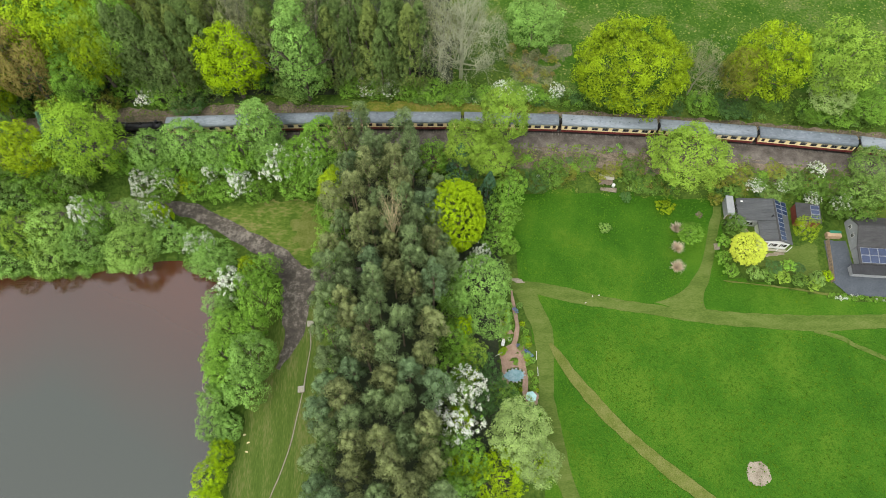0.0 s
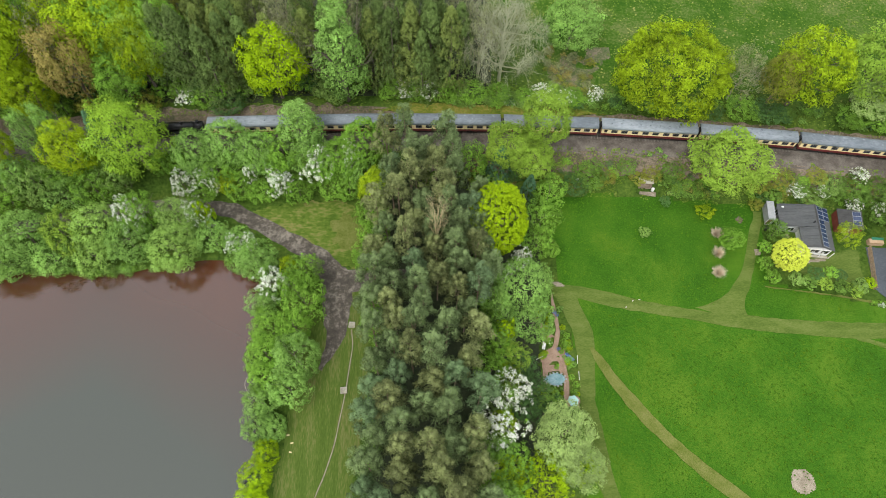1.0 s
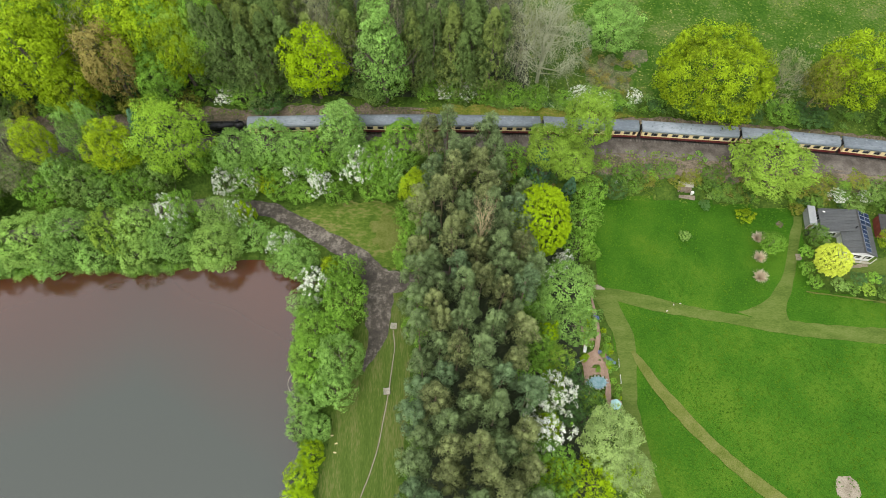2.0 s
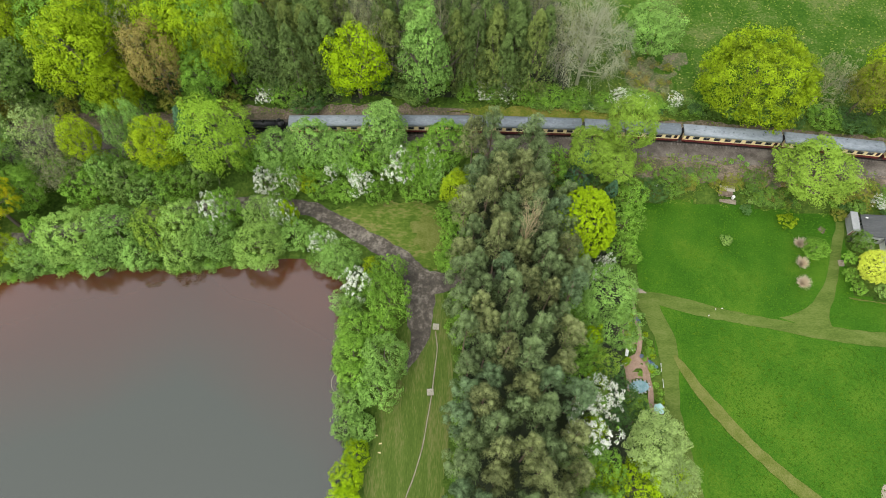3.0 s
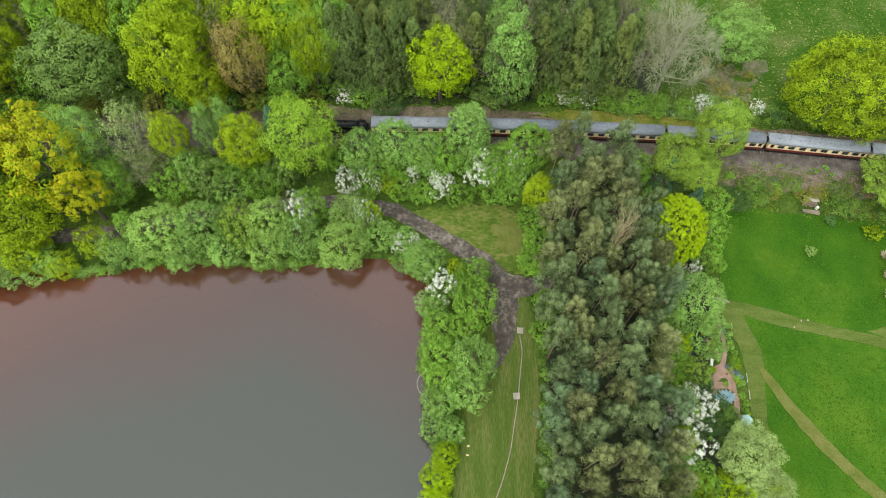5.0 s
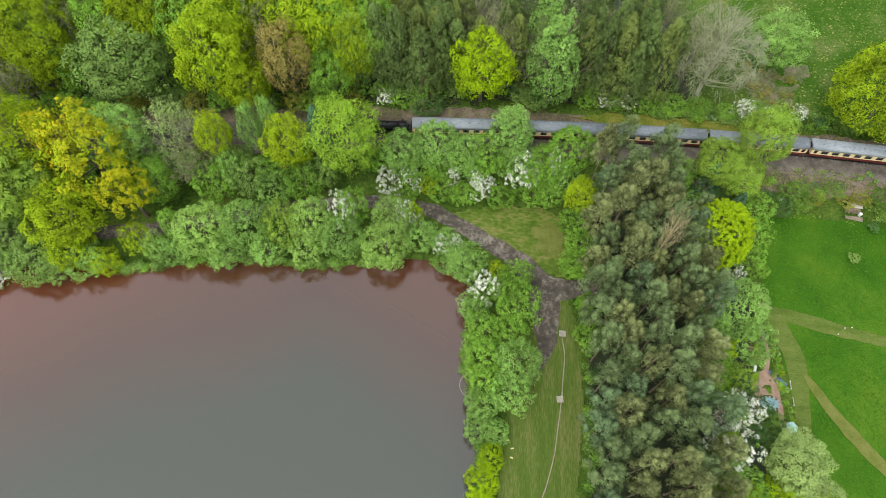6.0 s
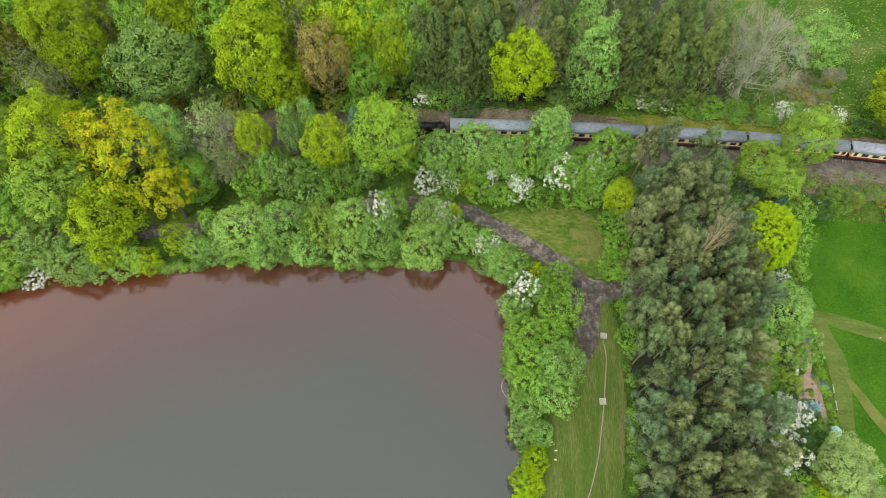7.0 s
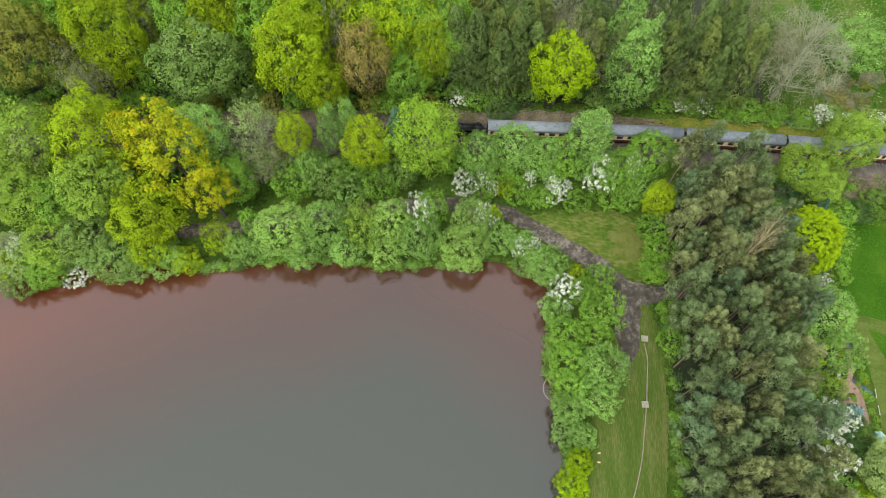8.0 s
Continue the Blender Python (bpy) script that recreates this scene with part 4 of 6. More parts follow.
tree("bush", "hedge", 56.6, 46.4, 1.8, 2.1)
tree("bush", "olive", 62.0, 45.1, 1.6, 2.1)
tree("bush", "hedge", 66.1, 45.4, 2, 2.4)
tree("bush", "olive", 52.6, 45.0, 1.6, 2.1)
tree("bush", "hedge", 69.1, 42.4, 2.6, 2.9)
tree("bush", "olive", 59.2, 44.7, 1.2, 1.9)
tree("bush", "hedge", 64.5, 44.1, 1.4, 1.9)
tree("bush", "olive", 83.7, 42.6, 1.8, 2.6)
tree("bush", "olive", 88.3, 43.2, 2, 2.6)
tree("bush", "hedge", 92.4, 42.4, 1.6, 2.3)
tree("bush", "sage", 98.6, 41.9, 2.4, 3.1)
tree("bush", "olive", 96.0, 43.5, 1.6, 2.1)
tree("bush", "hedge", 102.8, 40.4, 4, 3.3)
tree("bush", "hedge", 108.1, 39.4, 4.5, 3.5)
tree("bush", "sage", 112.4, 38.6, 6, 3.9)
tree("bush", "sage", 114.0, 42.1, 7, 4.6)
tree("bush", "hedge", 111.8, 35.0, 5, 3.5)
tree("bush", "hedge", 107.6, 35.2, 3, 1.9)
tree("bush", "hedge", 87.2, 40.6, 2, 2.0)
tree("bush", "olive", 83.4, 38.6, 2, 1.5)
tree("thin", "yellow", 99.2, 30.5, 5, 3.2)
tree("bush", "hedge", 85.4, 31.8, 4, 2.3)
tree("bush", "hedge", 114.9, 37.1, 6, 2.8)
tree("bush", "hedge", 98.7, 40.9, 1.8, 2.4)
tree("bush", "sage", 94.8, 39.7, 2.6, 2.8)
tree("bush", "green", 94.6, 23.1, 1.2, 1.5)
tree("bush", "hedge", 89.7, 21.3, 1, 1.6)
tree("bush", "ash", 92.8, 20.9, 0.9, 1.6)
tree("bush", "hedge", 96.0, 20.0, 1, 1.6)
tree("bush", "sage", 87.3, 21.7, 1.5, 1.6)
tree("bush", "ash", 98.3, 19.4, 1.2, 1.6)
tree("bush", "sage", 99.4, 20.2, 1.8, 1.6)
tree("bush", "green", 82.8, 22.2, 1.6, 1.5)
tree("bush", "bright", 101.6, 20.7, 1.6, 1.2)
tree("bush", "green", 82.7, 28.7, 2, 1.4)
tree("bush", "green", 81.6, 25.0, 2, 1.6)
tree("bush", "dark", 96.4, 22.7, 0.8, 1.4)
tree("bush", "dark", 91.7, 22.9, 1.2, 1.6)
tree("bush", "green", 76.0, 30.4, 3, 2.5)
tree("bush", "amber", 72.3, 36.9, 2, 1.8)
tree("bush", "sage", 59.3, 32.6, 0.5, 1.2)
tree("bush", "dark", 64.7, 39.8, 1, 1.3)
tree("twig", "twig", 73.9, 32.0, 2, 1.5)
tree("twig", "twig", 73.1, 27.6, 2, 1.6)
tree("twig", "twig", 72.3, 23.3, 2, 1.7)
tree("haw", "white", 91.5, 41.0, 2.4, 1.8)
tree("haw", "white", 97.0, 40.6, 2.2, 1.3)
tree("haw", "white", 103.4, 38.0, 3, 1.4)
tree("haw", "white", 108.6, 36.7, 4, 1.8)
tree("haw", "white", 103.9, 42.9, 3, 1.6)
tree("haw", "white", -37.5, 62.3, 3, 2.0)
tree("haw", "white", 9.8, 64.6, 3, 2.4)
tree("haw", "white", 15.1, 64.7, 3, 2.4)
tree("haw", "white", 39.7, 63.8, 3.4, 2.0)
tree("haw", "white", 45.0, 62.8, 2.6, 1.8)
tree("haw", "white", 51.5, 63.5, 2.4, 1.6)
tree("bush", "dark", -27.8, 61.4, 2.5, 3.9)
tree("bush", "green", -33.4, 62.7, 3, 3.0)
tree("bush", "sage", -4.8, 63.5, 3, 3.1)
tree("bush", "green", 6.2, 64.6, 3, 2.7)
tree("bush", "green", 12.1, 64.0, 3, 2.7)
tree("bush", "green", 18.6, 64.0, 3, 3.1)
tree("bush", "green", 24.6, 64.1, 3, 3.1)
tree("bush", "green", 30.0, 64.0, 2.5, 2.7)
tree("bush", "green", 36.3, 63.0, 2.5, 2.2)
tree("bush", "green", 42.8, 63.5, 2.5, 2.2)
tree("bush", "sage", -8.3, 64.9, 3, 2.5)
tree("bush", "sage", 42.1, 63.3, 3, 3.0)
tree("bush", "green", 46.4, 62.5, 3, 2.5)
tree("bush", "green", 82.5, 59.7, 3, 3.4)
tree("bush", "dark", 88.5, 58.9, 3, 3.4)
tree("bush", "dark", 76.4, 58.9, 2, 2.5)
tree("bush", "green", 106.6, 57.1, 3, 3.7)
tree("bush", "green", 112.5, 56.2, 3, 3.7)


# ---- railway ----
def solid(bm, profile, x0, x1):
    """A prism along x with a closed outline of y, z points."""
    a = [bm.verts.new((x0, y, z)) for y, z in profile]
    b = [bm.verts.new((x1, y, z)) for y, z in profile]
    n = len(profile)
    for k in range(n):
        bm.faces.new((a[k], a[(k + 1) % n], b[(k + 1) % n], b[k]))
    bm.faces.new(a[::-1])
    bm.faces.new(b)
    bmesh.ops.recalc_face_normals(bm, faces=bm.faces[:])
    return bm


MAROON = material("crimson_paint", (0.085, 0.012, 0.012), (0.13, 0.018, 0.018), (0.17, 0.03, 0.028), scale=0.7, rough=0.35, bump=0.03)
CREAM = material("cream_paint", (0.55, 0.44, 0.25), (0.68, 0.56, 0.30), (0.74, 0.64, 0.42), scale=0.9, rough=0.4, bump=0.03)
ROOFGREY = material("coach_roof", (0.10, 0.118, 0.135), (0.175, 0.20, 0.225), (0.28, 0.31, 0.335), scale=0.35, fine=7, rough=0.55, bump=0.08, random_object=0.55, streak=(0.6, 1, 3))
BLACK = material("sooty_black", (0.006, 0.006, 0.007), (0.014, 0.014, 0.015), (0.035, 0.035, 0.037), scale=0.8, rough=0.38, bump=0.1)
COAL = material("coal", (0.004, 0.004, 0.004), (0.012, 0.012, 0.012), (0.03, 0.03, 0.03), scale=3, rough=0.5, bump=1.0)
GLASS = material("dark_glass", (0.012, 0.014, 0.016), (0.02, 0.023, 0.026), (0.04, 0.045, 0.05), scale=0.5, rough=0.08, bump=0, spec=0.7)
STEEL = material("dull_steel", (0.2, 0.2, 0.2), (0.32, 0.32, 0.33), (0.45, 0.45, 0.46), scale=2, rough=0.4, metal=0.7)
RAIL_Z = 4.25 + 0.09


def wheel(parent, x, y, r, name="wheel"):
    bm = bmesh.new()
    tube(bm, (x, y - 0.07, r), (x, y + 0.07, r), r, r, 16)
    tube(bm, (x, y - 0.1, r), (x, y + 0.1, r), r * 0.3, r * 0.3, 10)
    return part(name, bm, BLACK, parent)


def coach():
    ob = new("railway_coach")
    half, w = 9.85, 1.4
    part("lower_body", solid(bmesh.new(), [(-w + 0.06, 1.0), (w - 0.06, 1.0), (w, 1.4), (w, 1.7), (-w, 1.7), (-w, 1.4)], -half, half), MAROON, ob, "glossy crimson lower panels")
    part("upper_body", solid(bmesh.new(), [(-w, 1.7), (w, 1.7), (w - 0.05, 3.0), (-w + 0.05, 3.0)], -half, half), CREAM, ob, "cream upper panels")
    arc = [(-(w + 0.03) * math.cos(a), 2.98 + 0.92 * math.sin(a) ** 0.8) for a in [math.pi * k / 14 for k in range(15)]]
    part("roof", solid(bmesh.new(), arc, -half - 0.06, half + 0.06), ROOFGREY, ob, "weathered blue grey curved roof", True)
    bm = bmesh.new()
    box(bm, 0, 0, 0.55, 15.5, 2.0, 0.45, 0.04)
    for x in (-2.6, 1.4, 3.6):
        box(bm, x, 0.9, 0.3, 1.3, 0.6, 0.5, 0.04)
        box(bm, x, -0.9, 0.3, 1.3, 0.6, 0.5, 0.04)
    part("underframe", bm, BLACK, ob)
    for side in (-1, 1):
        for k, x in enumerate((-9.0, -7.2, -5.1, -2.9, -0.7, 1.4, 3.6, 5.6, 7.6, 9.1)):
            wide = 0.55 if k in (0, 9) else 1.2
            bm = bmesh.new()
            box(bm, x, side * (w - 0.025), 2.02, wide, 0.05, 0.78, 0.015)
            pane = part("window", bm, GLASS, ob)
            bm = bmesh.new()
            for z in (1.98, 2.8):
                box(bm, x, side * (w - 0.02), z, wide + 0.1, 0.06, 0.045)
            for s in (-1, 1):
                box(bm, x + s * (wide / 2 + 0.03), side * (w - 0.02), 1.98, 0.045, 0.06, 0.86)
            if wide > 1:
                box(bm, x, side * (w - 0.015), 2.56, wide, 0.05, 0.04)
            part("frame", bm, MAROON if k in (0, 9) else STEEL, pane)
    for k in range(9):
        for y in (-0.45, 0.45):
            bm = bmesh.new()
            x, z = -8 + 2 * k + (0.4 if y > 0 else 0), 3.8
            tube(bm, (x, y, z - 0.08), (x, y, z + 0.12), 0.16, 0.12, 8)
            tube(bm, (x, y, z + 0.12), (x, y, z + 0.16), 0.2, 0.14, 8)
            part("roof_vent", bm, ROOFGREY, ob)
    for s in (-1, 1):
        bm = bmesh.new()
        box(bm, s * (half + 0.16), 0, 1.1, 0.34, 1.1, 2.2, 0.05)
        part("gangway", bm, BLACK, ob, "black corridor gangway")
        for y in (-0.85, 0.85):
            bm = bmesh.new()
            tube(bm, (s * half, y, 1.05), (s * (half + 0.38), y, 1.05), 0.1, 0.1, 8)
            tube(bm, (s * (half + 0.34), y, 1.05), (s * (half + 0.4), y, 1.05), 0.24, 0.24, 12)
            part("buffer", bm, BLACK, ob)
        bm = bmesh.new()
        box(bm, s * 7.1, 0, 0.42, 3.6, 2.1, 0.26, 0.03)
        for y in (-1, 1):
            box(bm, s * 7.1, y, 0.3, 3.9, 0.14, 0.45, 0.03)
        bogie = part("bogie", bm, BLACK, ob)
        for dx in (-1.25, 1.25):
            for y in (-0.75, 0.75):
                wheel(bogie, s * 7.1 + dx, y, 0.46)
    return tagged(ob, "crimson and cream passenger coach with grey roof on the rails", "railway coach", "coaches of the train")


def on_rails(x0, x1):
    """The pose of a vehicle whose ends stand at x0 and x1 of the curved track."""
    a, b = Vector((x0, rail_y(x0))), Vector((x1, rail_y(x1)))
    c, d = (a + b) / 2, b - a
    return pose(c.x, c.y + 0.06, RAIL_Z + 0.27, 0, 0, math.degrees(math.atan2(d.y, d.x)))


TRAIN, PITCH = -31.2, 20.55
first = coach()
for k in range(9):
    m = on_rails(TRAIN + PITCH * k, TRAIN + PITCH * (k + 1))
    if k:
        copy_thing(first, m)
    else:
        first.matrix_basis = m


def engine():
    ob = new("steam_locomotive")
    bm = bmesh.new()
    box(bm, 0, 0, 1.15, 11.2, 2.55, 0.14, 0.03)
    for s in (-1, 1):
        box(bm, 0, s * 1.2, 1.0, 11.2, 0.1, 0.2)
    part("footplate", bm, BLACK, ob)
    bm = bmesh.new()
    tube(bm, (-2.4, 0, 2.45), (3.6, 0, 2.4), 0.86, 0.74, 20)
    for x in (-1.4, 0.1, 1.5, 2.9):
        tube(bm, (x, 0, 2.43), (x + 0.08, 0, 2.43), 0.86, 0.86, 20)
    part("boiler", bm, BLACK, ob, "black cylindrical boiler with bands", True)
    bm = bmesh.new()
    tube(bm, (3.6, 0, 2.38), (5.1, 0, 2.38), 0.83, 0.83, 20)
    tube(bm, (5.1, 0, 2.38), (5.28, 0, 2.38), 0.72, 0.55, 20)
    part("smokebox", bm, BLACK, ob, smooth=True)
    bm = bmesh.new()
    tube(bm, (4.4, 0, 3.1), (4.4, 0, 3.72), 0.3, 0.26, 14)
    tube(bm, (4.4, 0, 3.7), (4.4, 0, 3.8), 0.34, 0.34, 14)
    part("chimney", bm, BLACK, ob)
    bm = bmesh.new()
    tube(bm, (1.0, 0, 3.1), (1.0, 0, 3.45), 0.36, 0.3, 14)
    tube(bm, (1.0, 0, 3.45), (1.0, 0, 3.58), 0.3, 0.12, 14)
    part("steam_dome", bm, BLACK, ob, smooth=True)
    for y in (-0.28, 0.28):
        bm = bmesh.new()
        tube(bm, (-1.9, y, 3.2), (-1.9, y, 3.55), 0.1, 0.08, 8)
        part("safety_valve", bm, STEEL, ob)
    part("firebox", solid(bmesh.new(), [(-0.95, 1.3), (0.95, 1.3), (0.98, 2.5), (0.7, 3.2), (-0.7, 3.2), (-0.98, 2.5)], -4.0, -2.3), BLACK, ob)
    for s in (-1, 1):
        bm = bmesh.new()
        box(bm, -4.7, s * 1.28, 1.25, 1.7, 0.06, 1.9, 0.02)
        part("cab_side", bm, BLACK, ob)
        bm = bmesh.new()
        tube(bm, (-2.2, s * 0.92, 2.75), (4.6, s * 0.86, 2.7), 0.03, 0.03, 6)
        part("handrail", bm, BLACK, ob)
        bm = bmesh.new()
        box(bm, 4.1, s * 1.15, 0.55, 1.3, 0.55, 0.75, 0.08)
        part("cylinder_block", bm, BLACK, ob)
        bm = bmesh.new()
        box(bm, 0.6, s * 1.12, 0.75, 6.2, 0.07, 0.12)
        part("coupling_rod", bm, STEEL, ob)
        for x in (-2.4, -0.2, 2.0):
            wheel(ob, x, s * 0.76, 0.82, "driving_wheel")
        for x in (3.4, 4.9):
            wheel(ob, x, s * 0.76, 0.42)
        bm = bmesh.new()
        tube(bm, (5.6, s * 0.85, 1.05), (6.0, s * 0.85, 1.05), 0.1, 0.1, 8)
        tube(bm, (5.95, s * 0.85, 1.05), (6.02, s * 0.85, 1.05), 0.24, 0.24, 12)
        part("buffer", bm, BLACK, ob)
    roof = [(-1.42 * math.cos(math.pi * k / 10), 3.15 + 0.5 * math.sin(math.pi * k / 10)) for k in range(11)]
    part("cab_roof", solid(bmesh.new(), roof, -5.7, -3.7), BLACK, ob, smooth=False)
    bm = bmesh.new()
    box(bm, -4.6, 0, 3.6, 0.7, 0.8, 0.1, 0.02)
    part("roof_ventilator", bm, BLACK, ob)
    return tagged(ob, "black steam locomotive coupled boiler first to the coaches", "locomotive")


def tender():
    ob = new("locomotive_tender")
    part("water_tank", solid(bmesh.new(), [(-1.3, 1.1), (1.3, 1.1), (1.34, 2.5), (1.0, 2.95), (-1.0, 2.95), (-1.34, 2.5)], -3.3, 3.3), BLACK, ob)
    for s in (-1, 1):
        bm = bmesh.new()
        box(bm, 0.9, s * 0.95, 2.9, 3.4, 0.06, 0.35)
        part("coal_rail", bm, BLACK, ob)
    bm = bmesh.new()
    box(bm, -0.8, 0, 2.9, 0.06, 1.84, 0.4)
    part("coal_plate", bm, BLACK, ob)
    bm = bmesh.new()
    for _ in range(60):
        p = (0.9 + rng.uniform(-1.6, 1.6), rng.uniform(-0.8, 0.8), 2.95 + rng.uniform(0, 0.25))
        bmesh.ops.create_icosphere(bm, subdivisions=1, radius=rng.uniform(0.12, 0.24), matrix=Matrix.Translation(p) @ Matrix.Rotation(rng.uniform(0, 6), 4, "X"))
    tagged(part("coal", bm, COAL, ob), kind="stuff")
    bm = bmesh.new()
    tube(bm, (-2.2, 0, 2.9), (-2.2, 0, 3.15), 0.36, 0.36, 14)
    part("filler_lid", bm, BLACK, ob)
    bm = bmesh.new()
    box(bm, 0, 0, 0.75, 6.4, 2.3, 0.35, 0.03)
    part("underframe", bm, BLACK, ob)
    for x in (-2.1, 0, 2.1):
        for y in (-0.76, 0.76):
            wheel(ob, x, y, 0.55)
    return tagged(ob, "black coal tender heading the train", "tender")


engine().matrix_basis = on_rails(TRAIN - 11.9, TRAIN - 0.2)
tender().matrix_basis = on_rails(TRAIN - 18.6, TRAIN - 12.0)

# rails
track = tagged(new("railway_track"), "rusty steel rails on weathered timber sleepers in ballast", "railway track", kind="structure")
for s in (-1, 1):
    verts, faces = [], []
    for k, x in enumerate(np.arange(-170, 171, 2.0).tolist()):
        y = rail_y(x) + s * 0.75
        z = RAIL_Z + 0.12
        verts += [(x, y - 0.045, z), (x, y + 0.045, z), (x, y + 0.045, z + 0.15), (x, y - 0.045, z + 0.15)]
        if k:
            a = 4 * k - 4
            faces += [(a + i, a + (i + 1) % 4, a + 4 + (i + 1) % 4, a + 4 + i) for i in range(4)]
    link_mesh("rail", mesh_from("rail", verts, faces, [RAIL]), track)


# ---- buildings ----
SLATE = material("roofing_felt", (0.0465, 0.0496, 0.0508), (0.0775, 0.0806, 0.0818), (0.118, 0.121, 0.121), scale=0.4, fine=9, rough=0.8, bump=0.15, streak=(0.4, 3, 1))
TILE = material("dark_roof_tile", (0.028, 0.027, 0.027), (0.05, 0.049, 0.048), (0.085, 0.083, 0.08), scale=0.5, fine=14, rough=0.8, bump=0.3, streak=(1, 4, 1))
# dark lean-to roofing, blackened further to carry the shade it lies in
SHADED_DARKFELT = material("shaded_dark_felt", (0.02, 0.02, 0.021), (0.034, 0.034, 0.036), (0.055, 0.055, 0.058), scale=0.5, fine=9, rough=0.9, bump=0.2)
RENDER = material("grey_render", (0.21, 0.217, 0.217), (0.294, 0.301, 0.301), (0.364, 0.371, 0.371), scale=0.6, rough=0.8, bump=0.1)
PANEL = material("solar_cell", (0.012, 0.02, 0.05), (0.022, 0.035, 0.08), (0.04, 0.06, 0.12), scale=0.8, rough=0.15, bump=0, spec=0.6, random_object=0.3)
ALU = material("aluminium_frame", (0.16, 0.18, 0.21), (0.25, 0.27, 0.31), (0.36, 0.38, 0.42), scale=2, rough=0.4, bump=0)
PAVING = material("slate_paving", (0.045, 0.052, 0.06), (0.068, 0.078, 0.09), (0.1, 0.11, 0.122), scale=0.4, fine=8, rough=0.8, bump=0.2)
REDWOOD = material("red_brown_paint", (0.12, 0.025, 0.02), (0.2, 0.045, 0.035), (0.28, 0.08, 0.06), scale=1, rough=0.6, bump=0.1)
FENCEWOOD = material("fence_timber", (0.24, 0.15, 0.08), (0.36, 0.24, 0.14), (0.46, 0.34, 0.22), scale=1.2, streak=(1, 1, 5), bump=0.2, random_object=0.3)
TEAL = material("teal_canvas", (0.30, 0.50, 0.47), (0.42, 0.64, 0.60), (0.5, 0.72, 0.68), scale=1.5, rough=0.8, bump=0.1)
POOL = material("garden_pond_water", (0.10, 0.20, 0.22), (0.17, 0.29, 0.31), (0.33, 0.43, 0.46), scale=0.9, rough=0.1, bump=0.02)


def slab(bm, corners, thick):
    """A plate whose top face has the given corners."""
    top = [bm.verts.new(c) for c in corners]
    low = [bm.verts.new((c[0], c[1], c[2] - thick)) for c in corners]
    n = len(corners)
    bm.faces.new(top)
    bm.faces.new(low[::-1])
    for k in range(n):
        bm.faces.new((top[k], low[k], low[(k + 1) % n], top[(k + 1) % n]))
    bmesh.ops.recalc_face_normals(bm, faces=bm.faces[:])
    return bm


def solar(parent, o, across, down, size):
    """One solar panel: o its corner, across and down its sides' directions."""
    o, a, d = Vector(o), Vector(across).normalized() * size[0], Vector(down).normalized() * size[1]
    nrm = a.cross(d).normalized()
    nrm = nrm if nrm.z > 0 else -nrm
    up = nrm * 0.1
    bm = slab(bmesh.new(), [o + up, o + a + up, o + a + d + up, o + d + up], 0.05)
    frame_ob = part("solar_panel", bm, ALU, parent, "blue black solar panel in an aluminium frame")
    i, j = a.normalized() * 0.05, d.normalized() * 0.05
    up2 = nrm * 0.108
    bm = slab(bmesh.new(), [o + up2 + i + j, o + a + up2 - i + j, o + a + d + up2 - i - j, o + d + up2 + i - j], 0.02)
    part("cell_sheet", bm, PANEL, frame_ob)


def opening(parent, x, y, z, sx, sy, sz, name="window", mat=None):
    bm = bmesh.new()
    box(bm, x, y, z, sx, sy, sz)
    pane = part(name, bm, mat or GLASS, parent)
    bm = bmesh.new()
    long = max(sx, sy)
    for dz in (-0.06, sz):
        box(bm, x, y, z + dz, sx + (0.12 if sx == long else 0.03), sy + (0.12 if sy == long else 0.03), 0.06)
    for s in (-1, 0, 1):
        box(bm, x + (s * sx / 2 if sx == long else 0), y + (s * sy / 2 if sy == long else 0), z, 0.07 if sx == long else sx + 0.03, 0.07 if sy == long else sy + 0.03, sz)
    part("frame", bm, WHITE, pane)
    return pane


